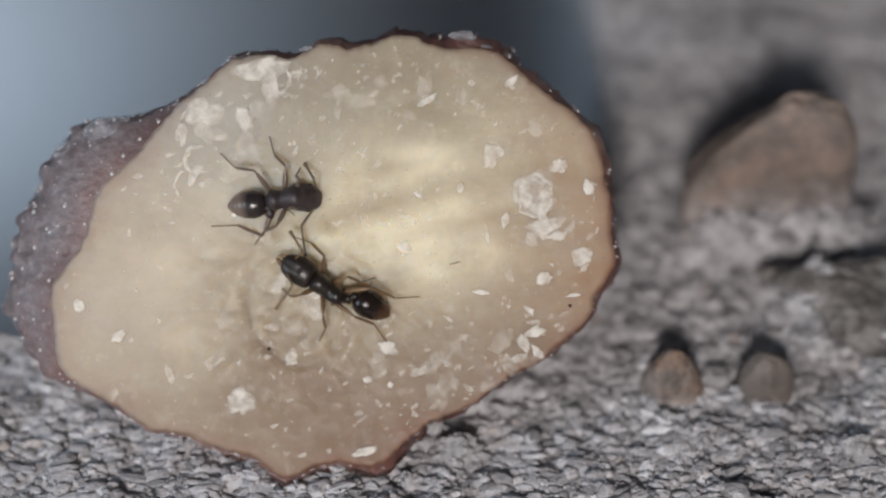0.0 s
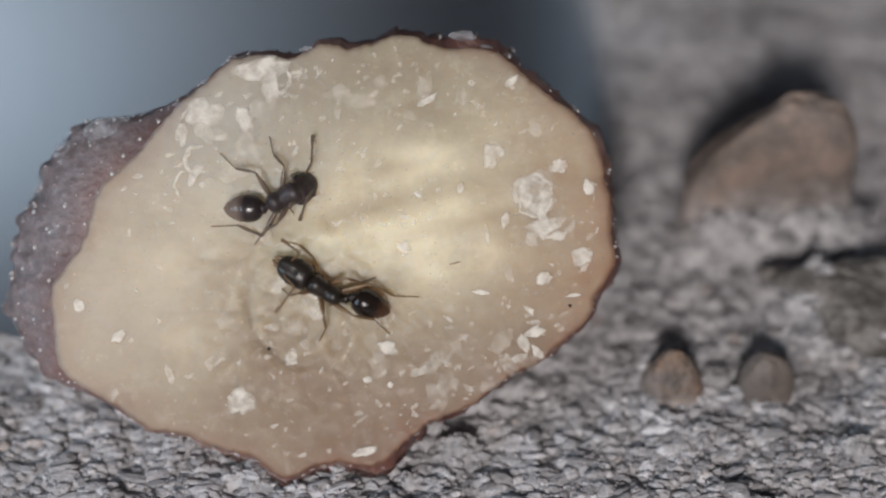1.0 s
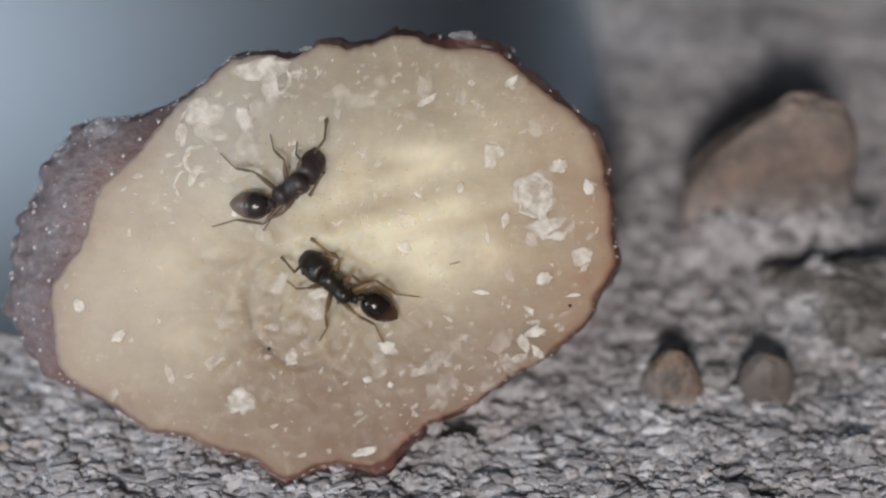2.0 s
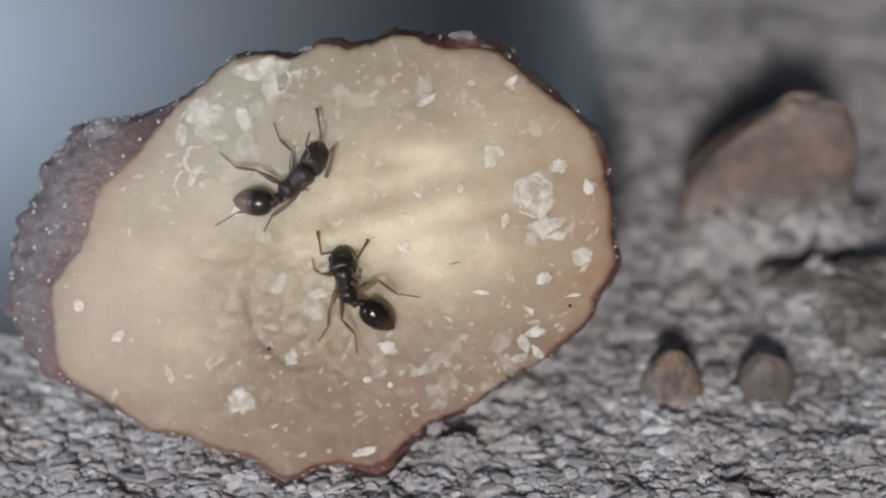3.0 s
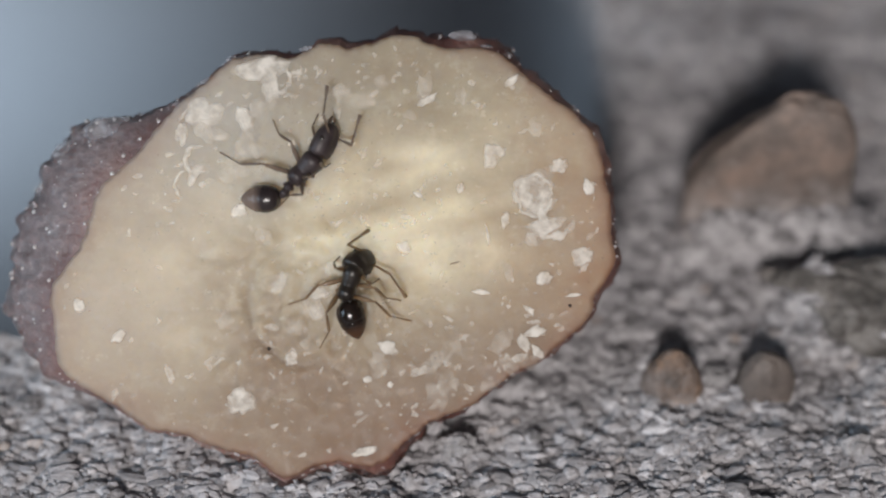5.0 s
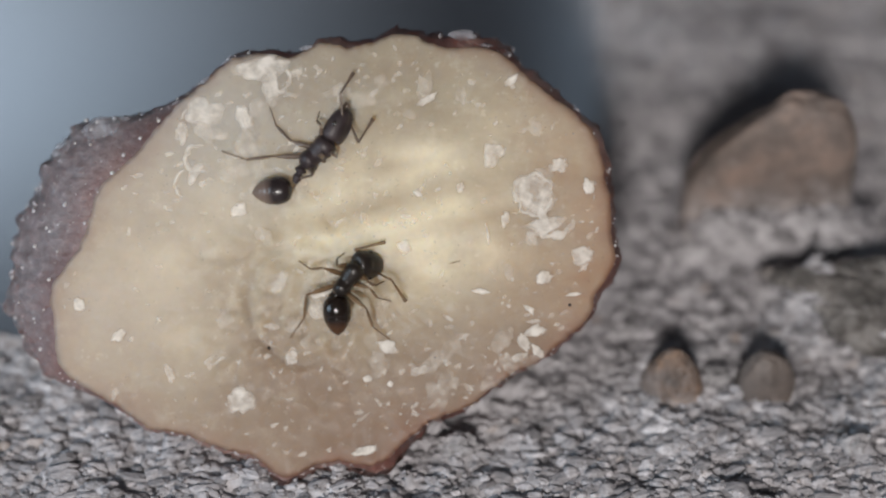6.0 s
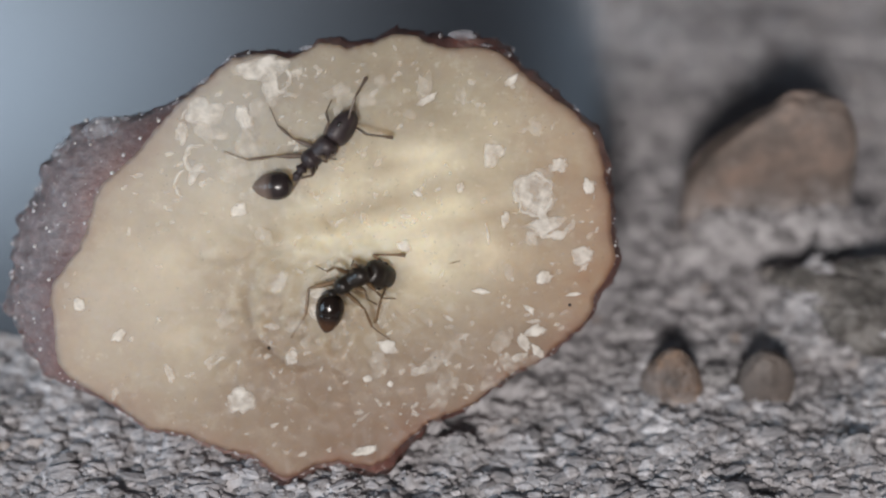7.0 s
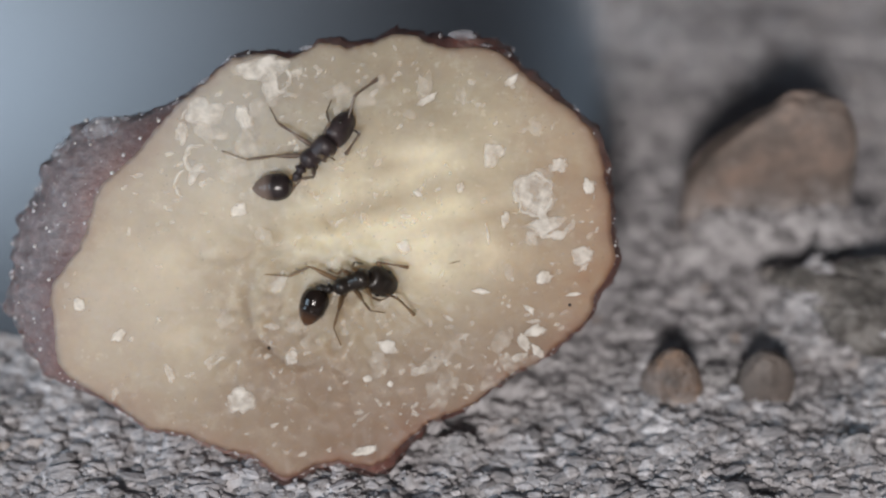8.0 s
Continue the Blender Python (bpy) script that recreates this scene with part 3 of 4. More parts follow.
THIN_FLAKES = ((2.7, -1.9, 0.25, 0.1, -40, 0), (2.9, -2.6, 0.4, 0.2, 10, 0.3), (2.5, -2.95, 0.2, 0.34, 20, 0.4), (2.4, -3.4, 0.26, 0.16, 20, 0), (2.95, -3.2, 0.28, 0.16, -50, 0.3), (4.1, -1.45, 0.26, 0.07, 5, 0), (1.2, -1.35, 0.3, 0.1, -10, 0), (-8.55, -3.95, 0.14, 0.3, 20, 0), (-10.15, -2.75, 0.3, 0.16, 30, 0), (-4.75, -3.45, 0.2, 0.28, 0, 0), (-2.45, -6.35, 0.42, 0.15, 15, 0), (0.9, 5.2, 0.15, 0.13, 0, 0), (-6.4, 1.2, 0.3, 0.2, 30, 0.3), (-7.8, 2.35, 0.16, 0.45, -35, 0.5), (-3.9, -1.4, 0.35, 0.2, 0, 0))
for i, (x, y, wide, high, turn, hollow) in enumerate(LARGE_FLAKES + SMALL_FLAKES + THIN_FLAKES):
    flake(x, y, wide, high, turn, i + 1, hollow)


flake(2.85, 1.72, 0.6, 0.6, 0, 6, 0.1)
films = random.Random(21)
for middle, spread, many in (((-6.6, 3.2), (1.7, 1.5), 16), ((-4.6, -1.4), (2.2, 1.5), 12), ((1.5, -3.6), (2.4, 1.4), 12), ((2.9, 1.2), (1.0, 2.2), 7), ((-1.0, 4.9), (2.6, 0.7), 8)):
    for _ in range(many):
        flake(films.gauss(middle[0], spread[0] * 0.6), films.gauss(middle[1], spread[1] * 0.6), films.uniform(0.2, 0.6), films.uniform(0.15, 0.4), films.uniform(0, 180), films.randrange(900), films.uniform(0, 0.4), FILM, "film_patch")


def curl(x, y, radius, start, sweep, thick, seed):
    """A curled strip of dried starch along an arc."""
    bm = bmesh.new()
    thick_at = bm.verts.layers.float.new("thickness")
    n = max(8, int(sweep / 9))
    rows = []
    for k in range(n + 1):
        a = radians(start + sweep * k / n)
        r = radius * (1 + 0.25 * lumps((math.cos(a) * 1.5, math.sin(a) * 1.5, seed), 1.0, 3))
        half = thick * 0.5 * (1 + 0.9 * lumps((math.cos(a) * 3, math.sin(a) * 3, seed + 5), 1.0, 2)) * (0.25 + 0.75 * math.sin(math.pi * min(1, max(0, k / n))) ** 0.4)
        row = []
        for s, lift in ((-1, -0.01), (-0.6, 0.025), (0.6, 0.025), (1, -0.01)):
            u, v = x + (r + s * half) * math.cos(a), y + (r + s * half) * math.sin(a)
            row.append(bm.verts.new((u * MM, v * MM, (face_relief(u, v) + lift) * MM)))
            row[-1][thick_at] = 0.15 if lift < 0 else 0.9
        rows.append(row)
    for p, q in zip(rows, rows[1:]):
        for k in range(3):
            bm.faces.new((p[k], p[k + 1], q[k + 1], q[k]))
    bmesh.ops.recalc_face_normals(bm, faces=bm.faces)
    return part("flake", bm, FLAKE, FRUIT)


CURLS = ((-7.65, 2.8, 0.42, 70, 230, 0.16), (-8.0, 2.0, 0.4, 100, 150, 0.14), (2.85, 1.7, 0.6, 0, 350, 0.18), (3.45, 0.85, 0.52, 175, 190, 0.3), (-5.3, 5.35, 0.5, 250, 140, 0.18), (-6.4, 4.0, 0.36, 300, 150, 0.15))
for i, (x, y, radius, start, sweep, thick) in enumerate(CURLS):
    curl(x, y, radius, start, sweep, thick, i + 1)


def crumbs():
    """Specks of starch too small to tell apart, over the face."""
    rng = random.Random(11)
    verts, faces = [], []
    for _ in range(2200):
        a, f = rng.uniform(0, 2 * math.pi), rng.random() ** 0.5
        r = rim(a) * 0.955 * f
        x, y = CENTRE[0] + r * math.cos(a), CENTRE[1] + r * math.sin(a)
        if noise.noise((x * 0.5, y * 0.5, 7.0)) + rng.uniform(-0.5, 0.5) < (0.22 if x < -4.5 and y < 2 else -0.05):
            continue
        size, long, tilt = 0.022 + 0.10 * rng.random() ** 3.5, rng.uniform(0.8, 2.6), rng.gauss(0.5, 0.6)
        k, n = len(verts), 9
        for j in range(n):
            b = 2 * math.pi * j / n
            reach = size * rng.uniform(0.45, 1.35)
            px, py = reach * long * math.cos(b), reach * math.sin(b)
            u, v = x + px * math.cos(tilt) - py * math.sin(tilt), y + px * math.sin(tilt) + py * math.cos(tilt)
            verts.append((u * MM, v * MM, (face_relief(u, v) - 0.004) * MM))
        verts.append((x * MM, y * MM, (face_relief(x, y) + 0.022) * MM))
        faces.extend((k + j, k + (j + 1) % n, k + n) for j in range(n))
    ob = part_of("starch_dust", verts, faces, DUST, FRUIT, "tiny pale specks of dried starch")
    tagged(ob, kind="stuff")


def sugar():
    """Glinting grains stuck on the swollen skin."""
    rng = random.Random(4)
    verts, faces = [], []
    base, tri = pebble_shape(1, 8, 0.35)
    for k in range(760):
        a = radians(rng.gauss(166, 28) if k < 470 else rng.gauss(52, 16) if k < 580 else rng.uniform(200, 395))
        q = rng.random() * (0.30 if k < 580 else 0.03)
        r = rim(a)
        away = skin_reach(a, r, q)
        x, y, w = CENTRE[0] + away * math.cos(a), CENTRE[1] + away * math.sin(a), -0.11 - 8.5 * math.sin(q * math.pi / 2)
        shift = min(1.0, q * 9) * skin_lumps(a, x, y, w)
        x, y = x + shift * math.cos(a), y + shift * math.sin(a)
        size = (0.022 + 0.075 * rng.random() ** 2.4) * (1.0 if k < 580 else 0.75)
        k = len(verts)
        for p in base:
            verts.append(((x + p[0] * size) * MM, (y + p[1] * size) * MM, (w + p[2] * size) * MM))
        faces.extend((tri + k).tolist())
    ob = part_of("sugar_dust", verts, faces, CRYSTAL, FRUIT, "small glinting grains stuck on the skin")
    tagged(ob, kind="stuff")


def pulp_lump(x, y, w, size, seed):
    """A clear grey lump of pulp on the swollen skin."""
    bm = bmesh.new()
    bmesh.ops.create_icosphere(bm, subdivisions=4, radius=1)
    for v in bm.verts:
        k = 1 + 0.35 * lumps(tuple(v.co + Vector((seed * 3.7, 0, 0))), 0.7, 3)
        v.co = Vector(((x + v.co.x * k * size[0]) * MM, (y + v.co.y * k * size[1]) * MM, (w + v.co.z * k * size[2]) * MM))
    return part("pulp_lump", bm, PULP, FRUIT, "clear grey lump of dried pulp")


pulp_lump(-10.6, 3.75, -1.05, (0.95, 0.5, 0.5), 1)
pulp_lump(-11.9, 3.1, -1.35, (0.6, 0.45, 0.5), 2)
pulp_lump(-12.75, 1.7, -1.75, (0.35, 0.6, 0.4), 3)
pulp_lump(0.62, 6.72, -0.35, (0.42, 0.16, 0.25), 5)
for i, (x, y, wide, high) in enumerate(((-6.3, 5.88, 0.62, 0.2), (-7.3, 5.2, 0.36, 0.17), (-4.1, 6.3, 0.4, 0.12), (1.35, 6.36, 0.22, 0.1), (2.02, 6.1, 0.18, 0.09), (-8.3, 4.55, 0.22, 0.14))):
    pulp_lump(x, y, -0.4, (wide, high, 0.25), i + 6)
pulp_lump(-12.2, -3.75, -0.6, (0.3, 0.13, 0.2), 14)
crumbs()
sugar()
bm = lathe([(-0.18, 0.006), (-0.1, 0.014), (0.0, 0.016), (0.1, 0.013), (0.18, 0.005)], 8, bend=lambda x: 0.6 * x * x)
bmesh.ops.transform(bm, matrix=pose(0.38 * MM, -0.44 * MM, (face_relief(0.38, -0.44) + 0.01) * MM, 0, 0, 14), verts=bm.verts)
part("fibre", bm, HAIR, FRUIT, "thin brown plant fibre")
for x, y, r in ((-5.47, -3.14, 0.06), (3.97, -1.78, 0.05), (-0.25, -3.42, 0.03), (-6.45, 1.32, 0.03)):
    bm = bmesh.new()
    bmesh.ops.create_icosphere(bm, subdivisions=2, radius=r * MM)
    for v in bm.verts:
        v.co = v.co * (1 + 0.3 * noise.noise(v.co / (0.06 * MM))) + Vector((x, y, face_relief(x, y) + r * 0.3)) * MM
    part("speck", bm, SPECK, FRUIT, "black speck on the flesh")

# Ways of the two ants over the cut face: seconds, then millimetres across and up the face.
pale_way = {}
pale_way["head"] = [(0, -3.92, 1.56), (0.5, -3.95, 1.8), (1, -3.99, 2.38), (1.3, -4.01, 2.66), (1.5, -3.95, 2.87), (1.7, -3.88, 3.08), (2.8, -3.66, 3.43), (3, -3.71, 3.43), (3.3, -3.66, 3.38), (3.5, -3.6, 3.43), (4, -3.34, 3.69), (4.2, -3.31, 3.88), (4.5, -3.27, 3.9), (4.7, -3.27, 3.99), (5.8, -2.94, 4.57), (6, -2.82, 4.53), (6.5, -2.68, 4.3), (6.8, -2.62, 4.41), (7.3, -2.62, 4.41), (7.5, -2.64, 4.36), (7.8, -2.68, 4.39), (8, -2.73, 4.34)]
pale_way["neck"] = [(0, -4.53, 1.59), (0.5, -4.5, 1.68), (1, -4.5, 1.8), (1.3, -4.44, 1.85), (1.5, -4.39, 1.94), (1.7, -4.36, 2.03), (2.8, -4.15, 2.38), (3, -4.13, 2.47), (3.3, -4.15, 2.43), (3.5, -4.13, 2.47), (4, -3.99, 2.64), (4.2, -3.92, 2.73), (4.5, -3.88, 2.82), (4.7, -3.87, 2.82), (5.8, -3.45, 3.41), (6, -3.38, 3.39), (6.5, -3.29, 3.38), (7.5, -3.29, 3.38), (8, -3.36, 3.38)]
pale_way["waist"] = [(0, -5.28, 1.5), (0.5, -5.32, 1.45), (1, -5.32, 1.38), (1.3, -5.28, 1.42), (1.5, -5.23, 1.45), (1.7, -5.2, 1.5), (2.8, -5.06, 1.68), (3, -5, 1.68), (3.3, -5.02, 1.68), (3.5, -5.02, 1.68), (4, -4.92, 1.77), (4.2, -4.88, 1.85), (4.5, -4.83, 1.89), (4.7, -4.83, 1.89), (5.8, -4.44, 2.47), (6, -4.44, 2.47), (6.5, -4.39, 2.5), (7, -4.41, 2.5), (8, -4.41, 2.52)]
pale_way["joint"] = [(0, -5.44, 1.42), (0.5, -5.49, 1.33), (1, -5.49, 1.28), (1.3, -5.46, 1.26), (1.5, -5.44, 1.26), (1.7, -5.41, 1.29), (2.8, -5.27, 1.42), (3.5, -5.27, 1.42), (4, -5.18, 1.45), (4.2, -5.14, 1.49), (4.7, -5.11, 1.5), (5.8, -4.71, 1.84), (6, -4.71, 1.82), (6.5, -4.67, 1.91), (7, -4.67, 1.96), (8, -4.67, 1.94)]
pale_way["tail"] = [(0, -6.7, 1.33), (0.5, -6.81, 1.31), (1, -6.82, 1.24), (1.3, -6.77, 1.28), (1.5, -6.75, 1.28), (1.7, -6.7, 1.33), (2.8, -6.53, 1.52), (3, -6.53, 1.52), (3.3, -6.58, 1.5), (3.5, -6.6, 1.5), (4, -6.53, 1.52), (4.2, -6.49, 1.52), (4.5, -6.42, 1.52), (4.7, -6.4, 1.5), (5.8, -5.91, 1.75), (6, -5.93, 1.73), (6.5, -5.88, 1.82), (6.8, -5.9, 1.87), (7, -5.93, 1.89), (8, -5.93, 1.85)]
pale_way["foot_lf"] = [(0, -4.46, 2.55), (0.5, -4.76, 2.28), (1, -4.5, 2.41), (1.3, -4.32, 2.5), (1.5, -4.58, 2.85), (1.7, -4.66, 3.17), (2.8, -4.14, 3.59), (3, -4.18, 3.65), (3.5, -4.05, 3.65), (4, -4.02, 3.82), (4.2, -3.93, 4.09), (4.5, -3.93, 4.05), (4.7, -3.89, 4.09), (5.8, -3.96, 4.62), (6, -3.86, 4.27), (6.5, -3.49, 4.62), (8, -3.5, 4.62)]
pale_way["foot_lm"] = [(0, -5.42, 3.5), (1.7, -5.42, 3.5), (2.8, -5.29, 3.95), (4.7, -5.29, 3.95), (5.8, -5.42, 4.41), (8, -5.42, 4.41)]
pale_way["foot_lh"] = [(0, -6.97, 2.99), (4.7, -6.97, 3.01), (5.8, -6.94, 3.03), (8, -6.94, 3.03)]
pale_way["foot_rf"] = [(0, -4.67, 1.08), (1, -4.67, 1.12), (1.3, -4.64, 1.29), (1.5, -4.53, 1.5), (1.7, -4.53, 1.58), (2.8, -4.23, 1.82), (3.5, -4.21, 1.88), (4, -4.04, 2.14), (4.2, -3.88, 2.32), (4.7, -3.65, 2.5), (5.8, -3.31, 3.03), (6.5, -3.31, 2.81), (8, -3.4, 2.76)]
pale_way["foot_rm"] = [(0, -5.88, 0.14), (1, -5.88, 0.14), (1.3, -5.65, 0.58), (1.7, -5.63, 0.58), (2.8, -5.61, 0.55), (3.5, -5.61, 0.55), (4, -4.69, 1.38), (4.2, -4.58, 1.73), (4.7, -4.58, 1.75), (5.8, -3.96, 2.55), (6.5, -3.93, 2.5), (8, -3.93, 2.51)]
pale_way["foot_rh"] = [(0, -7.22, 0.71), (2.8, -7.22, 0.69), (3.5, -7.19, 0.69), (4, -6.46, 0.51), (4.2, -6.46, 0.51), (4.5, -5.24, 1.2), (4.7, -5.24, 1.2), (5.8, -4.76, 1.75), (8, -4.76, 1.75)]
pale_way["elbow_l"] = [(0, -3.95, 2.12), (0.5, -4.18, 2.29), (1, -4.04, 2.64), (1.3, -4.01, 2.82), (1.5, -3.95, 2.99), (1.7, -3.78, 3.17), (2.8, -3.43, 3.69), (3, -3.74, 3.52), (3.3, -3.87, 3.52), (3.5, -3.57, 3.52), (4, -3.78, 3.52), (4.2, -3.66, 3.95), (4.5, -3.6, 4.04), (4.7, -3.66, 3.95), (5.8, -3.39, 4.83), (6, -3.17, 4.92), (6.5, -2.83, 4.57), (6.8, -2.69, 4.71), (7, -2.69, 4.65), (7.3, -2.48, 4.48), (7.5, -2.55, 4.65), (7.8, -2.61, 4.71), (8, -2.73, 4.71)]
pale_way["tip_l"] = [(0, -4.18, 2.47), (0.5, -4.71, 2.64), (1, -4.04, 3.52), (1.3, -4.15, 3.52), (1.5, -4.13, 3.57), (1.7, -3.78, 3.78), (2.8, -3.48, 4.39), (3, -3.92, 4.36), (3.3, -4.04, 3.81), (3.5, -3.45, 4.13), (4, -3.92, 4.65), (4.2, -3.78, 5.13), (4.5, -3.57, 5.09), (4.7, -3.57, 4.86), (5.8, -3.25, 5.62), (6, -2.78, 5.44), (6.5, -2.43, 5.14), (6.8, -2.38, 5.44), (7, -2.38, 5.3), (7.3, -1.77, 5.09), (7.5, -2.17, 5.27), (7.8, -1.99, 5.23), (8, -2.2, 5.14)]
pale_way["elbow_r"] = [(0, -4.39, 0.72), (0.5, -4.18, 1.15), (1, -4.18, 1.59), (1.3, -4.04, 1.68), (1.5, -4.01, 1.85), (1.7, -3.92, 2.03), (2.8, -3.31, 2.99), (3, -3.36, 3.17), (3.3, -3.39, 3.17), (3.5, -3.27, 3.25), (4, -3.04, 2.85), (4.2, -3.01, 2.96), (4.5, -2.92, 2.9), (4.7, -2.94, 2.96), (5.8, -2.26, 3.78), (6, -2.61, 3.25), (6.5, -2.66, 3.08), (6.8, -2.61, 3.25), (7, -2.34, 3.48), (7.3, -2.34, 3.39), (7.5, -2.34, 3.43), (7.8, -2.61, 3.13), (8, -2.57, 3.52)]
pale_way["tip_r"] = [(0, -4.32, 0.02), (0.5, -4.44, 0.89), (1, -4.36, 1.15), (1.3, -4.18, 1.5), (1.5, -4.09, 1.68), (1.7, -4.06, 1.8), (2.8, -3.74, 2.12), (3, -3.62, 2.2), (3.3, -3.66, 2.26), (3.5, -3.6, 2.26), (4, -2.61, 3.87), (4.2, -2.62, 3.99), (4.5, -2.66, 4.01), (4.7, -2.75, 4.08), (5.8, -1.52, 4.53), (6, -2.17, 4.01), (6.5, -2.22, 3.2), (6.8, -2.2, 3.13), (7, -1.56, 3.43), (7.3, -1.43, 3.08), (7.5, -1.38, 3.2), (7.8, -1.87, 3.13), (8, -2.87, 3.13)]
pale_way["knee_lh"] = [(0, -5.49, 2.12), (1.3, -5.49, 2.12), (2.8, -5.32, 2.15), (4, -5.14, 2.33), (4.7, -5.06, 2.38), (5.8, -4.97, 2.82), (6.5, -5.14, 2.85), (8, -5.14, 2.85)]
pale_way["knee_lm"] = [(0, -4.83, 2.29), (0.5, -4.97, 2.26), (1, -4.88, 2.38), (1.5, -4.97, 2.55), (2.8, -4.62, 2.73), (4, -4.71, 2.9), (4.7, -4.53, 2.9), (5.8, -4.53, 3.34), (8, -4.39, 3.34)]
pale_way["knee_lf"] = [(0, -4.44, 2.15), (1.5, -4.62, 2.47), (1.7, -4.48, 2.64), (2.8, -4.18, 2.73), (4, -4.09, 2.99), (4.7, -4.01, 3.17), (5.8, -3.83, 3.6), (6, -3.71, 3.52), (6.5, -3.57, 3.69), (8, -3.53, 3.69)]
pale_way["knee_rf"] = [(0, -4.79, 1.1), (1.3, -4.71, 1.38), (1.7, -4.53, 1.63), (2.8, -4.36, 1.8), (4, -4.09, 2.15), (5.8, -3.39, 2.9), (8, -3.43, 2.9)]
pale_way["knee_rm"] = [(0, -5.02, 0.84), (1, -5.02, 0.93), (1.3, -5.06, 0.98), (1.7, -4.92, 1.1), (2.8, -4.97, 1.15), (3.5, -4.93, 1.28), (4, -4.71, 1.59), (4.7, -4.58, 1.77), (5.8, -4.18, 2.5), (8, -4.13, 2.5)]
pale_way["knee_rh"] = [(0, -5, 0.72), (1, -5.32, 0.75), (1.7, -5.35, 0.84), (2.8, -5.49, 0.93), (3.5, -5.46, 0.93), (4, -4.71, 1.24), (4.5, -4.62, 1.21), (5.8, -4.27, 1.77), (8, -4.25, 1.77)]
dark_way = {}
dark_way["head"] = [(0, -5.21, -0.19), (0.5, -5.37, -0.24), (1, -5.35, -0.24), (1.3, -5.25, -0.19), (1.5, -4.88, -0.19), (1.7, -4.83, -0.16), (2.8, -3.27, 0.23), (3, -3.13, 0.23), (3.3, -3.17, 0.23), (3.5, -3.08, 0.23), (4, -2.83, 0.19), (4.2, -2.61, 0.19), (4.5, -2.34, 0.05), (4.7, -2.26, 0.02), (5.8, -1.71, -0.54), (6, -1.75, -0.54), (6.5, -1.61, -0.72), (6.8, -1.35, -1.03), (7, -1.38, -1.03), (7.3, -1.26, -1.21), (7.5, -1.29, -1.21), (7.8, -1.29, -1.29), (8, -1.33, -1.38)]
dark_way["neck"] = [(0, -3.99, -0.94), (0.5, -4.13, -0.98), (1, -4.13, -0.98), (1.3, -4.04, -0.98), (1.5, -3.8, -0.98), (1.7, -3.78, -0.94), (2.8, -3.13, -0.56), (3, -3.1, -0.59), (3.3, -3.1, -0.59), (3.5, -3.08, -0.63), (4, -2.99, -0.65), (4.2, -2.97, -0.59), (4.5, -2.83, -0.59), (4.7, -2.78, -0.59), (5.8, -2.66, -0.54), (6, -2.66, -0.58), (6.5, -2.55, -0.63), (6.8, -2.38, -0.8), (7, -2.43, -0.77), (7.3, -2.34, -0.86), (7.5, -2.4, -0.86), (7.8, -2.34, -0.86), (8, -2.38, -0.89)]
dark_way["waist"] = [(0, -3.13, -1.59), (0.5, -3.22, -1.59), (1, -3.18, -1.59), (1.3, -3.13, -1.52), (1.5, -3.01, -1.59), (1.7, -2.96, -1.56), (2.8, -2.9, -1.56), (3, -2.9, -1.59), (3.3, -2.92, -1.61), (3.5, -2.94, -1.56), (4, -2.99, -1.64), (4.2, -3.01, -1.61), (4.5, -2.97, -1.56), (4.7, -2.99, -1.56), (5.8, -3.22, -1.35), (6, -3.22, -1.35), (6.5, -3.22, -1.35), (6.8, -3.22, -1.29), (7, -3.22, -1.24), (7.3, -3.17, -1.29), (7.5, -3.22, -1.29), (7.8, -3.27, -1.29), (8, -3.27, -1.24)]
dark_way["joint"] = [(0, -2.73, -1.49), (0.5, -2.83, -1.47), (1, -2.8, -1.49), (1.3, -2.73, -1.45), (1.5, -2.48, -1.52), (1.7, -2.43, -1.5), (2.8, -2.55, -1.56), (3, -2.64, -1.57), (3.3, -2.66, -1.52), (3.5, -2.73, -1.59), (4, -2.83, -1.61), (4.2, -2.87, -1.68), (4.5, -2.87, -1.64), (4.7, -2.9, -1.68), (5.8, -3.27, -1.52), (6, -3.31, -1.52), (6.5, -3.34, -1.56), (6.8, -3.39, -1.47), (7, -3.43, -1.42), (7.3, -3.52, -1.35), (7.5, -3.59, -1.38), (7.8, -3.73, -1.29), (8, -3.81, -1.26)]
dark_way["tail"] = [(0, -1.66, -2.08), (0.5, -1.7, -2.03), (1, -1.66, -1.99), (1.3, -1.57, -1.87), (1.5, -1.43, -2.17), (1.7, -1.42, -2.12), (2.8, -1.42, -2.43), (3, -1.52, -2.48), (3.3, -1.59, -2.5), (3.5, -1.77, -2.57), (4, -1.92, -2.64), (4.2, -2.12, -2.75), (4.5, -2.34, -2.78), (4.7, -2.43, -2.82), (5.8, -3.2, -2.71), (6, -3.27, -2.71), (6.5, -3.34, -2.75), (6.8, -3.6, -2.64), (7, -3.64, -2.64), (7.3, -3.76, -2.66), (7.5, -3.9, -2.64), (7.8, -4.15, -2.57), (8, -4.29, -2.4)]
dark_way["foot_lf"] = [(0, -5.04, -1.24), (1, -5.04, -1.24), (1.3, -5.03, -1.24), (1.5, -5.12, -1.29), (1.7, -5.06, -1.24), (2.8, -4.18, -0.25), (3, -4.09, -0.3), (3.5, -4.05, -0.3), (4, -4.05, -0.32), (4.2, -3.52, -0.07), (4.5, -3.26, -0.25), (4.7, -3.26, -0.25), (5.8, -3.08, -0.16), (6, -3.08, -0.16), (6.5, -2.96, -0.07), (6.8, -2.87, -0.39), (7, -2.8, -0.37), (7.3, -2.62, -0.44), (8, -2.51, -0.48)]
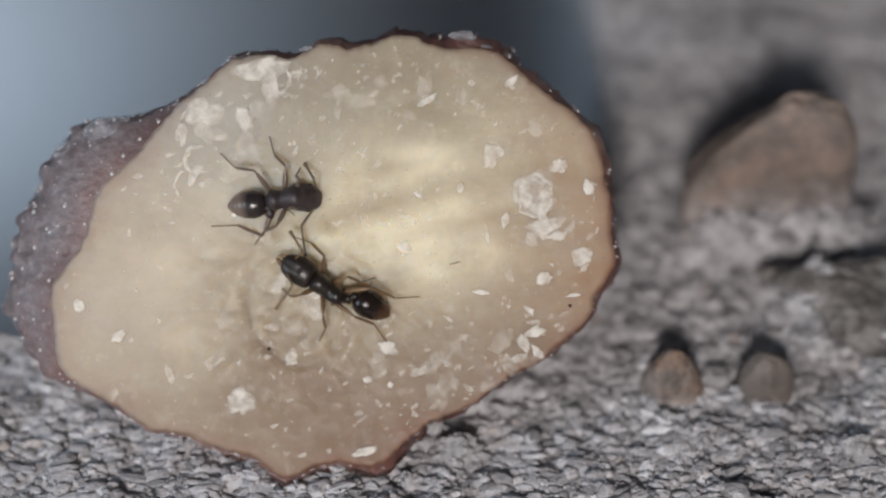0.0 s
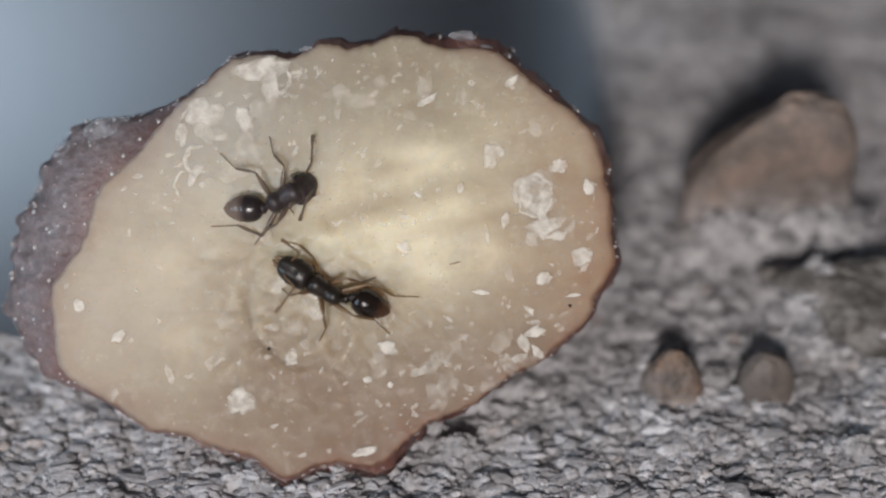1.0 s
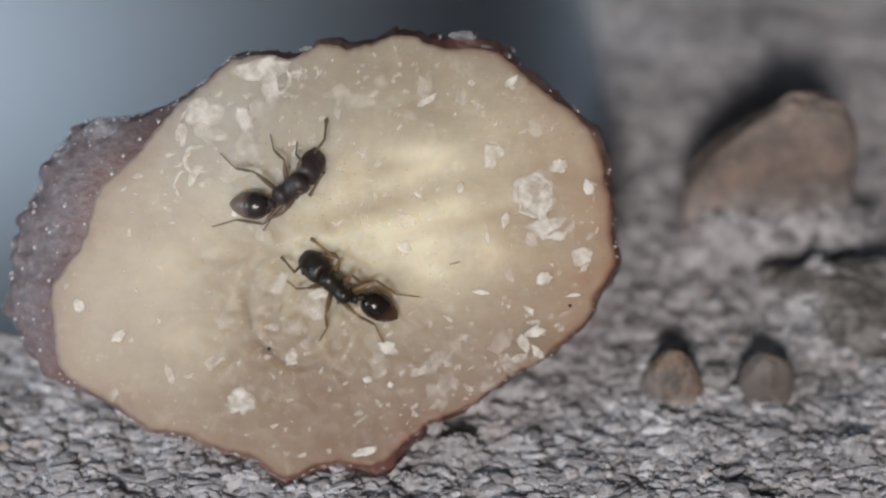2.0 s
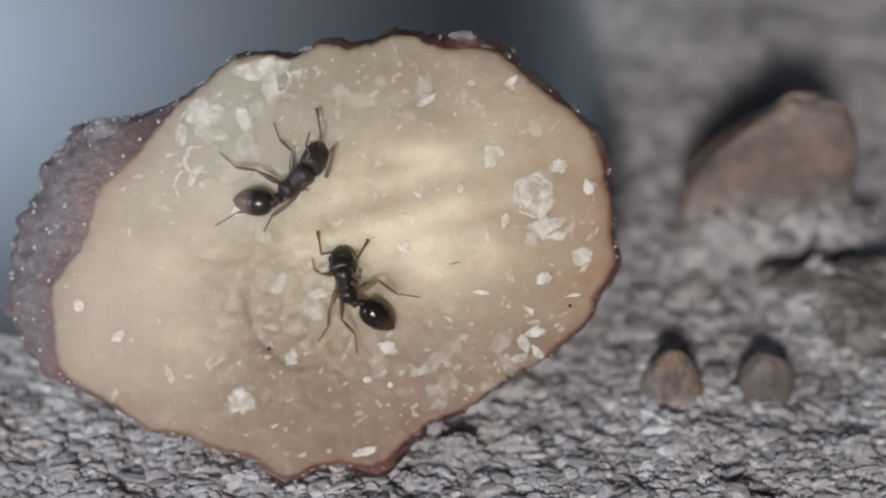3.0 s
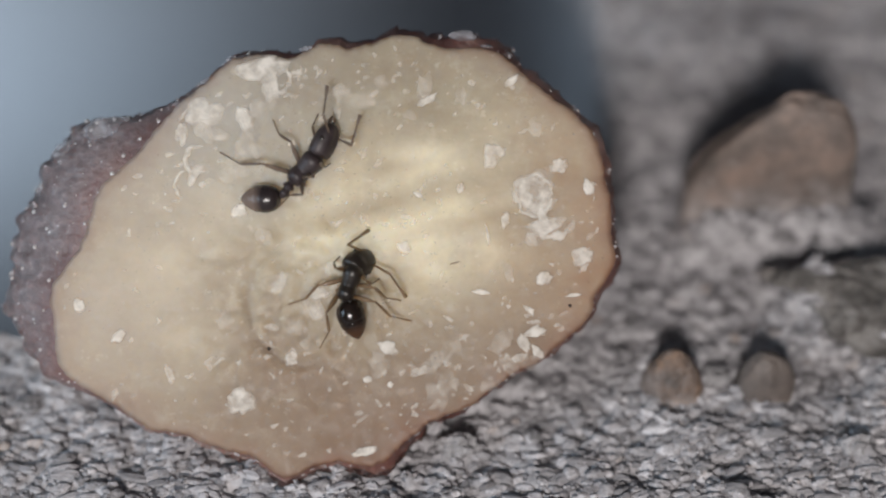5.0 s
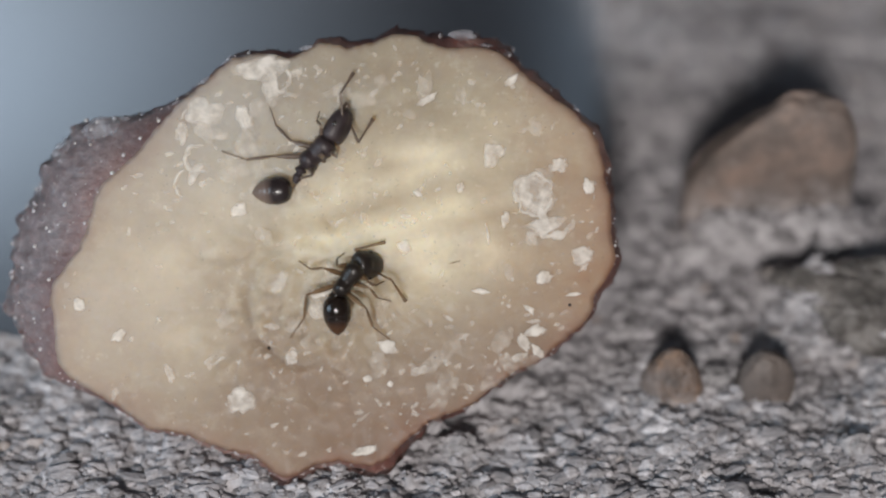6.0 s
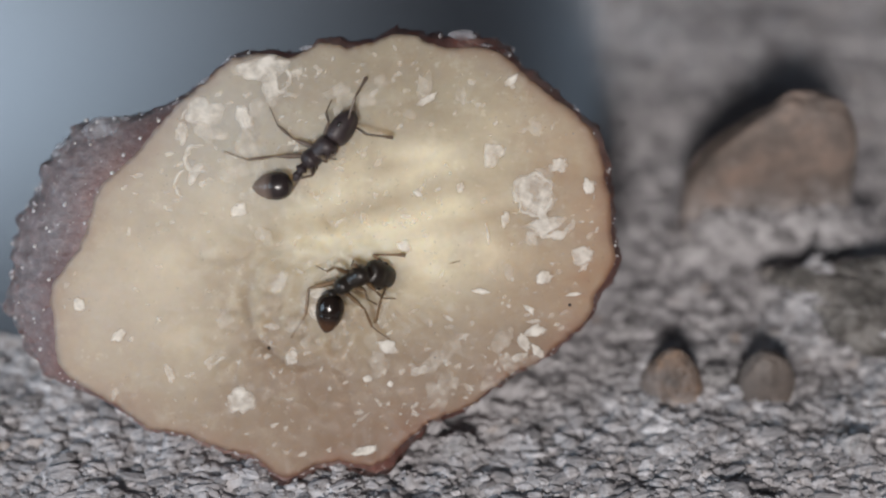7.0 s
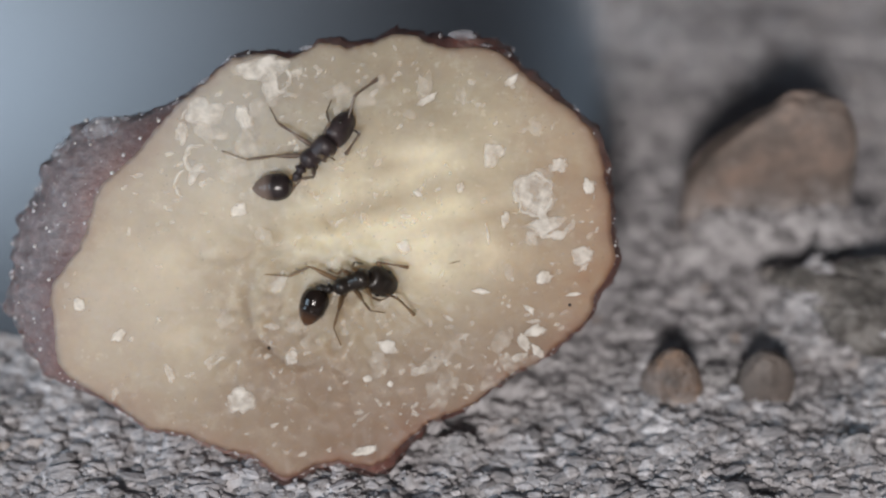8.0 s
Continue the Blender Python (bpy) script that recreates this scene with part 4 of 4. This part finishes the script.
dark_way["foot_lm"] = [(0, -3.88, -2.87), (1.7, -3.88, -2.87), (2.8, -3.91, -2.9), (3.5, -3.91, -2.89), (4, -4.85, -1.75), (4.7, -4.85, -1.75), (5.8, -4.85, -1.75), (6, -4.5, -0.42), (6.5, -4, -0.55), (7, -3.96, -0.57), (7.8, -3.96, -0.57), (8, -3.58, -0.69)]
dark_way["foot_lh"] = [(0, -1.77, -2.9), (0.5, -1.81, -2.81), (1, -1.66, -2.67), (1.3, -1.77, -2.76), (1.5, -1.66, -2.85), (1.7, -1.66, -2.85), (2.8, -2.73, -3.26), (3, -2.69, -3.24), (3.3, -3.61, -3.12), (3.5, -3.61, -3.17), (4.7, -3.65, -3.2), (5.8, -4.76, -2.78), (7.5, -4.73, -2.78), (7.8, -4.99, -2.19), (8, -5.56, -0.83)]
dark_way["foot_rf"] = [(0, -4.64, 0.37), (0.5, -4.89, 0.37), (1, -4.99, 0.27), (1.3, -4.76, 0.16), (1.5, -3.91, 0.02), (1.7, -3.96, 0.02), (2.8, -2.62, -0.62), (3.5, -2.55, -0.65), (4, -2.44, -0.78), (4.2, -2.37, -0.83), (4.5, -2.16, -0.87), (4.7, -2.11, -0.9), (5.8, -1.75, -1.03), (6, -1.84, -1.04), (6.5, -1.93, -1.1), (6.8, -1.93, -1.22), (7, -1.49, -1.58), (7.5, -1.58, -1.58), (8, -1.66, -1.5)]
dark_way["foot_rm"] = [(0, -2.11, -0.9), (1.3, -2.11, -0.9), (1.7, -2.11, -0.96), (2.8, -2.37, -1.04), (3.5, -2.44, -1.08), (4, -1.35, -1.1), (4.2, -1.4, -1.2), (4.5, -1.45, -1.24), (4.7, -1.31, -1.61), (5.8, -1.45, -1.61), (6, -1.63, -1.66), (6.5, -1.66, -1.84), (6.8, -1.84, -1.84), (7, -2.07, -1.77), (7.5, -2.09, -1.89), (8, -1.84, -2.02)]
dark_way["foot_rh"] = [(0, -0.74, -1.5), (4.2, -0.74, -1.52), (4.5, -0.83, -2.12), (4.7, -0.83, -2.12), (5.8, -1.66, -2.87), (7.5, -1.66, -2.87), (7.8, -3.2, -3.03), (8, -3.2, -3.03)]
dark_way["elbow_l"] = [(0, -4.58, -1.12), (0.5, -4.6, -1.12), (1, -4.53, -1.17), (1.3, -4.65, -1.24), (1.5, -4.36, -1.08), (1.7, -4.53, -0.86), (2.8, -4.01, -0.16), (3, -3.74, -0.16), (3.3, -3.74, -0.16), (3.5, -3.74, -0.02), (4, -3.31, 0.02), (4.2, -3.25, 0.05), (4.5, -3.08, 0.14), (4.7, -3.01, 0.16), (5.8, -2.82, -0.03), (6, -2.82, -0.03), (6.5, -1.96, -0.09), (6.8, -2.26, -0.12), (7, -2.29, -0.1), (7.3, -2.17, -0.3), (7.5, -2.13, -0.24), (7.8, -2.12, -0.33), (8, -2.1, -0.38)]
dark_way["tip_l"] = [(0, -5.14, -1.85), (0.5, -4.5, -2.4), (1, -5.2, -2.03), (1.3, -5.18, -1.96), (1.5, -5.14, -1.33), (1.7, -5.23, -0.68), (2.8, -3.95, 0.37), (3, -3.88, 0.45), (3.3, -3.8, 0.51), (3.5, -3.57, 0.58), (4, -3.27, 0.37), (4.2, -3.08, 0.33), (4.5, -2.52, 0.23), (4.7, -2.61, 0.45), (5.8, -2.17, 0.19), (6, -2.17, 0.1), (6.5, -2.55, 0.14), (6.8, -1.47, -0.24), (7, -1.43, -0.21), (7.3, -1.35, -0.37), (7.5, -1.24, -0.16), (7.8, -1.15, -0.51), (8, -1.17, -0.59)]
dark_way["elbow_r"] = [(0, -4.27, -0.09), (0.5, -4.18, -0.1), (1, -4.36, -0.12), (1.3, -4.18, -0.24), (1.5, -3.66, -0.3), (1.7, -3.53, -0.28), (2.8, -2.57, -0.33), (3, -2.66, -0.33), (3.3, -2.66, -0.33), (3.5, -2.52, -0.24), (4, -2.03, -0.47), (4.2, -1.91, -0.59), (4.5, -1.64, -0.8), (4.7, -1.64, -0.77), (5.8, -1.64, -0.89), (6, -1.59, -0.98), (6.5, -1.52, -1.29), (6.8, -1.47, -1.47), (7, -1.91, -1.56), (7.3, -1.82, -1.56), (7.5, -1.85, -1.73), (7.8, -1.38, -1.64), (8, -1.38, -1.56)]
dark_way["tip_r"] = [(0, -4.71, 0.54), (0.5, -5.11, 0.56), (1, -4.97, 0.28), (1.3, -4.76, 0.14), (1.5, -3.87, 0.28), (1.7, -4.18, 0.16), (2.8, -2.48, 0.1), (3, -2.47, 0.02), (3.3, -2.48, 0.07), (3.5, -2.34, -0.03), (4, -1.77, -0.8), (4.2, -1.52, -0.98), (4.5, -1.31, -1.21), (4.7, -1.26, -1.29), (5.8, -1.35, -1.38), (6, -1.31, -1.42), (6.5, -1.43, -1.82), (6.8, -1.29, -2.08), (7, -2.03, -1.99), (7.3, -2.03, -2.03), (7.5, -2.05, -2.12), (7.8, -1.15, -2.26), (8, -1, -1.96)]
dark_way["knee_lf"] = [(0, -4.18, -1.42), (1.3, -4.23, -1.38), (1.5, -4.13, -1.24), (1.7, -4.18, -1.28), (2.8, -3.57, -0.94), (3.5, -3.48, -0.72), (4, -3.39, -0.63), (4.2, -3.36, -0.72), (4.5, -3.25, -0.68), (5.8, -3.13, -0.68), (6.5, -3.04, -0.68), (7, -2.78, -0.44), (8, -2.83, -0.42)]
dark_way["knee_lm"] = [(0, -3.69, -1.87), (1.7, -3.62, -1.91), (2.8, -3.48, -1.73), (3.5, -3.45, -1.77), (4, -3.83, -1.12), (4.7, -3.81, -1.12), (5.8, -3.83, -0.98), (6, -3.48, -0.65), (6.5, -3.36, -0.59), (7, -3.22, -0.63), (8, -3.22, -0.59)]
dark_way["knee_lh"] = [(0, -2.69, -2.12), (1.7, -2.52, -2.12), (2.8, -2.99, -1.99), (3.3, -3.39, -1.77), (4, -3.39, -1.87), (4.7, -3.39, -1.82), (5.8, -3.87, -1.21), (6, -3.92, -1.17), (7.5, -3.92, -1.17), (7.8, -3.88, -0.94), (8, -3.8, -0.63)]
dark_way["knee_rf"] = [(0, -3.66, -0.51), (0.5, -3.74, -0.51), (1.3, -3.66, -0.51), (1.5, -3.25, -0.68), (1.7, -3.25, -0.68), (2.8, -2.43, -0.86), (3.5, -2.43, -0.94), (4.2, -2.34, -1.03), (4.7, -2.43, -0.94), (5.8, -2.34, -1.03), (6.5, -2.34, -1.12), (7, -2.17, -1.29), (8, -2.34, -1.42)]
dark_way["knee_rm"] = [(0, -2.87, -0.87), (1, -2.87, -0.86), (1.3, -2.78, -0.72), (1.5, -2.75, -0.77), (1.7, -2.73, -0.77), (2.8, -2.52, -1.12), (3.5, -2.52, -0.94), (4, -2.26, -1), (4.2, -2.08, -1.08), (4.7, -2.13, -1.15), (5.8, -2.26, -1.17), (6.5, -2.34, -1.24), (6.8, -2.17, -1.38), (7.5, -2.43, -1.56), (8, -2.34, -1.73)]
dark_way["knee_rh"] = [(0, -2.26, -1.21), (1.5, -2.26, -1.03), (2.8, -2.13, -0.98), (4.2, -2.13, -1.07), (4.5, -2.08, -1.29), (5.8, -2.43, -1.82), (7, -2.43, -1.82), (7.5, -2.52, -1.82), (7.8, -3.13, -1.82), (8, -3.18, -1.99)]

# ---- the ants ----
LEGS = {"lf": (0.36, 0.17, 0.72, 1.10), "lm": (0.02, 0.19, 0.80, 1.25), "lh": (-0.36, 0.16, 1.02, 1.62)}
for side in ("f", "m", "h"):
    LEGS["r" + side] = (LEGS["l" + side][0], -LEGS["l" + side][1], *LEGS["l" + side][2:])
SCAPE, WHIP, TAIL, HEAD = 0.78, 1.0, 1.28, 1.38
# shares of the lower leg, and the angle by which the foot turns off the shin
TIBIA, TARSUS, ANKLE = 0.54, 0.49, 28.0
LEAN = math.degrees(math.atan2(TARSUS * math.sin(radians(ANKLE)), TIBIA + TARSUS * math.cos(radians(ANKLE))))


def head_mesh():
    """Broad head, square at the back, narrowing to the jaws."""
    rows = smooth_profile([(0.0, 0.08), (0.02, 0.22), (0.08, 0.35), (0.19, 0.42), (0.40, 0.445), (0.66, 0.425), (0.92, 0.345), (1.08, 0.22), (1.15, 0.05)], 28)
    bm = lathe(rows, 32, (1.0, 0.80))
    for v in bm.verts:
        # a shallow notch at the back and a flat brow with a furrow between the feelers
        v.co.x += 0.035 * MM * math.cos(min(1.0, abs(v.co.y) / (0.4 * MM)) * math.pi) * max(0.0, 1 - v.co.x / (0.3 * MM))
        if v.co.z > 0 and v.co.x > 0.5 * MM:
            v.co.z *= 1 - 0.14 * math.exp(-((v.co.y / (0.1 * MM)) ** 2))
    return bm


def body_mesh():
    """Narrow chest: rounded front, a saddle, then the squarer hind hump."""
    rows = smooth_profile([(0.64, 0.09), (0.60, 0.15), (0.52, 0.25), (0.38, 0.295), (0.22, 0.285), (0.08, 0.268), (-0.06, 0.240), (-0.16, 0.238), (-0.28, 0.250), (-0.42, 0.240), (-0.54, 0.175), (-0.60, 0.06)], 40)
    rows = [(x, 1.02 * r - 0.012 * math.exp(-(((x - 0.13) / 0.02) ** 2)) - 0.02 * math.exp(-(((x + 0.10) / 0.02) ** 2))) for x, r in rows]
    return lathe(rows, 28, (1.0, 1.2), lambda x: 0.07 * math.exp(-((x - 0.3) / 0.25) ** 2) + 0.06 * math.exp(-((x + 0.33) / 0.16) ** 2))


def coxa_mesh(x, y):
    bm = lathe(smooth_profile([(0, 0.07), (0.08, 0.11), (0.2, 0.09), (0.28, 0.05)], 8), 12)
    bmesh.ops.transform(bm, matrix=pose(x * MM, 0.5 * y * MM, -0.13 * MM, 0, 25, 90 if y > 0 else -90), verts=bm.verts)
    return bm


def stalk_mesh():
    bm = lathe(smooth_profile([(0.04, 0.07), (-0.06, 0.09), (-0.14, 0.15), (-0.20, 0.16), (-0.26, 0.09), (-0.32, 0.10), (-0.42, 0.13), (-0.52, 0.09), (-0.6, 0.06)], 22), 16, (1.0, 1.15))
    return bm


def gaster_mesh():
    """Egg-shaped hind body of overlapping plates, pointed behind."""
    outline = [(0.0, 0.08), (-0.07, 0.26), (-0.22, 0.39), (-0.46, 0.445), (-0.72, 0.42), (-0.95, 0.335), (-1.16, 0.19), (-1.28, 0.04)]
    rows = smooth_profile(outline, 46)
    plates = []
    for x, r in rows:
        for seam in (-0.66, -0.90, -1.06):
            r -= 0.020 * math.exp(-(((x - seam) / 0.018) ** 2))
        plates.append((x, r))
    return lathe(plates, 30, (1.0, 0.92))


def limb_mesh(length, thick, thin, swell=0.5):
    rows = smooth_profile([(0, thick * 0.6), (length * 0.12, thick * 0.85), (length * swell, thick), (length * 0.9, thin), (length, thin * 0.8)], 14)
    return lathe(rows, 10)


def tibia_mesh(length):
    return lathe(smooth_profile([(0, 0.030), (length * 0.1, 0.038), (length * 0.6, 0.050), (length * 0.92, 0.040), (length, 0.025)], 14), 10)


def tarsus_mesh(length):
    """Foot of five joints, bowed a little and ending in a claw."""
    rows, n = [(-0.01, 0.02)], 5
    for k in range(n):
        a, b = length * (k / n) ** 0.8, length * ((k + 1) / n) ** 0.8
        rows += [(a + 0.25 * (b - a), 0.020), (b - 0.15 * (b - a), 0.024), (b, 0.014)]
    return lathe(rows + [(length + 0.05, 0.003)], 10)


def whip_mesh(length):
    """Whip of the feeler: eleven short joints, the last ones swollen to a club."""
    rows, n = [(-0.01, 0.02)], 11
    for k in range(n):
        a, b = length * k / n, length * (k + 1) / n
        r = 0.036 + 0.026 * max(0.0, (k - 6) / 4)
        rows += [(a + 0.2 * (b - a), r), (b - 0.2 * (b - a), r * 1.05), (b, r * 0.66)]
    return lathe(rows + [(length + 0.02, 0.006)], 10)


def frame_of(origin, way, up):
    x = Vector(way).normalized()
    y = Vector(up).cross(x).normalized()
    z = x.cross(y)
    m = Matrix((x, y, z)).transposed().to_4x4()
    m.translation = origin
    return m


def broader(bm, much):
    bmesh.ops.transform(bm, matrix=Matrix.Diagonal((1, much, 0.5 + 0.5 * much, 1)), verts=bm.verts)
    return bm


def make_ant(label, limb, shell, hind, stout):
    """stout: how much broader the chest and the waist are than those of a slim ant."""
    ant = tagged(new("ant"), label, "ant", "ants on the fruit")
    bits = {"body": part("mesosoma", broader(body_mesh(), stout), shell, ant), "stalk": part("petiole", broader(stalk_mesh(), stout), shell, ant), "gaster": part("gaster", gaster_mesh(), hind, ant, "glossy gaster with a paler brown tip"), "skull": part("head", head_mesh(), shell, ant)}
    for s in (1, -1):
        bm = bmesh.new()
        bmesh.ops.create_uvsphere(bm, u_segments=12, v_segments=8, radius=1)
        bmesh.ops.transform(bm, matrix=pose(0.55 * MM, 0.41 * s * MM, 0.10 * MM, 0, 0, 8 * s) @ Matrix.Diagonal((0.10 * MM, 0.045 * MM, 0.085 * MM, 1)), verts=bm.verts)
        part("eye", bm, BLACK, bits["skull"])
        jaw = lathe(smooth_profile([(0, 0.05), (0.1, 0.075), (0.2, 0.06), (0.28, 0.015)], 10), 10, (1.0, 0.6))
        bmesh.ops.transform(jaw, matrix=pose(1.10 * MM, 0.16 * s * MM, -0.08 * MM, 0, 10, -28 * s), verts=jaw.verts)
        part("mandible", jaw, limb, bits["skull"], "brown mandible")
        side = "l" if s > 0 else "r"
        bits["scape_" + side] = part("scape", limb_mesh(SCAPE, 0.04, 0.045, 0.6), limb, ant)
        bits["whip_" + side] = part("funiculus", whip_mesh(WHIP), limb, bits["scape_" + side])
    for key, (x, y, femur, shin) in LEGS.items():
        part("coxa", coxa_mesh(x, y), limb, ant, "dark hip joint")
        bits["femur_" + key] = part("femur", limb_mesh(femur, 0.084, 0.036), limb, ant, "brown femur")
        tibia = bits["shin_" + key] = part("tibia", tibia_mesh(shin * TIBIA), limb, ant, "thin brown tibia")
        foot = part("tarsus", tarsus_mesh(shin * TARSUS), limb, tibia, "thread-thin jointed foot")
        foot.matrix_local = pose(shin * TIBIA * MM, 0, 0, 0, 0, ANKLE)
    return ant, bits


PALE_ANT = make_ant("dark grey-brown ant with thin legs on the cut fruit", DARK_LIMB, BROWN, BROWN_GASTER, 1.22)
DARK_ANT = make_ant("glossy black ant with brown legs feeding on the fruit", AMBER, BLACK, GASTER, 1.06)

# ---- how the ants move ----
ROLL = ((0, 0), (0.8, 5), (1.5, 30), (2.8, 45), (4.0, 60), (8.0, 60))  # seconds, degrees by which the pale ant leans its head


def reach(base, target, length, high):
    """The end of a limb of that length from base towards target, lifted or lowered by what is left over."""
    flat = Vector((target.x - base.x, target.y - base.y, 0))
    d = min(max(flat.length, 0.35 * length), 0.985 * length)
    rest = math.sqrt(length**2 - d**2)
    if not high:
        rest = -min(rest, max(0.0, base.z - target.z))
        d = math.sqrt(length**2 - rest**2)
    flat = flat.normalized() if flat.length > 1e-6 else Vector((1, 0, 0))
    return base + flat * d + Vector((0, 0, rest))


def bend_leg(hip, foot, femur, shin, hint, low):
    """The knee between hip and foot that lies nearest to the hint, and never below the face."""
    gap = foot - hip
    d = min(max(gap.length, abs(femur - shin) + 0.04), femur + shin - 0.01)
    along = gap.normalized()
    a = (femur**2 - shin**2 + d**2) / (2 * d)
    h = math.sqrt(max(0.0, femur**2 - a**2))
    one = along.orthogonal().normalized()
    two = along.cross(one)
    best, least = None, 1e9
    for k in range(72):
        turn = 2 * math.pi * k / 72
        knee = hip + along * a + (one * math.cos(turn) + two * math.sin(turn)) * h
        miss = math.hypot(knee.x - hint.x, knee.y - hint.y) + 4 * max(0.0, low + 0.15 - knee.z) - 0.06 * knee.z
        if miss < least:
            best, least = knee, miss
    return best, hip + along * d


def ant_rows(way, tall):
    """Poses of the body and of each part, ten a second, from the ways of its points."""
    times = [k / 10 for k in range(81)]
    at = {}
    for key, rows in way.items():
        t, x, y = zip(*rows)
        at[key] = list(zip(pchip(t, x, times), pchip(t, y, times)))
    out = {}
    up = Vector((0, 0, 1))

    def put(key, t, m):
        n = m.copy()
        n.translation = m.translation * MM
        out.setdefault(key, []).append((t, n))

    for i, t in enumerate(times):
        p = {key: Vector((*rows[i], 0)) for key, rows in at.items()}
        heading = p["neck"] - p["waist"]
        spot = (p["neck"] + p["waist"]) / 2
        turn = math.degrees(math.atan2(heading.y, heading.x))
        body = pose(spot.x, spot.y, tall, 0, 0, turn)
        out.setdefault("ant", []).append((t, FACE @ pose(spot.x * MM, spot.y * MM, tall * MM, 0, 0, turn)))
        back = body.inverted()
        put("body", t, Matrix())

        def inside(v):
            return back @ v

        neck, waist = Vector((0.55, 0, 0.02)), Vector((-0.56, 0, 0.0))
        to = inside(p["head"] + up * tall) - neck
        flat = Vector((to.x, to.y, 0))
        nod = math.acos(min(1.0, max(0.72, flat.length / HEAD)))
        tuck = min(0.30, max(0.0, HEAD * math.cos(nod) - flat.length))
        ahead = flat.normalized()
        lean = float(np.interp(t, *zip(*ROLL))) if way is pale_way else 0.0
        skull = frame_of(neck - ahead * tuck + up * 0.35 * tuck, ahead * math.cos(nod) - up * math.sin(nod), up) @ pose(0, 0, 0, lean, 0, 0)
        put("skull", t, skull)
        tail, joint = inside(p["tail"] + up * tall), inside(p["joint"] + up * tall)
        to = joint - tail
        to.z = 0.25
        to.normalize()
        hinge = tail + to * TAIL
        hinge.z = -0.03
        put("gaster", t, frame_of(hinge, to, up))
        put("stalk", t, frame_of(waist, waist - hinge, up))
        for side, s in (("l", 1), ("r", -1)):
            base = skull @ Vector((0.80, 0.24 * s, 0.18))
            elbow = reach(base, inside(p["elbow_" + side] + up * 0.8), SCAPE, True)
            scape = frame_of(base, elbow - base, up)
            put("scape_" + side, t, scape)
            tip = reach(elbow, inside(p["tip_" + side] + up * 0.25), WHIP, False)
            put("whip_" + side, t, scape.inverted() @ frame_of(elbow, tip - elbow, up))
        for key, (x, y, femur, shin) in LEGS.items():
            hip = Vector((x, y * 1.25, -0.16))
            foot = inside(p["foot_" + key] + up * 0.05)
            knee, toe = bend_leg(hip, foot, femur, shin, inside(p["knee_" + key] + up * tall), -tall)
            thigh = frame_of(hip, knee - hip, up)
            put("femur_" + key, t, thigh)
            side = 25 if y < 0 else 155
            put("shin_" + key, t, frame_of(knee, toe - knee, up) @ pose(0, 0, 0, side, 0, 0) @ pose(0, 0, 0, 0, 0, -LEAN))
    return out


def motions():
    for (ant, bits), way, tall in ((PALE_ANT, pale_way, 0.60), (DARK_ANT, dark_way, 0.60)):
        rows = ant_rows(way, tall)
        walk(ant, rows["ant"])
        for key, ob in bits.items():
            if key != "body":
                walk(ob, rows[key])


motions()
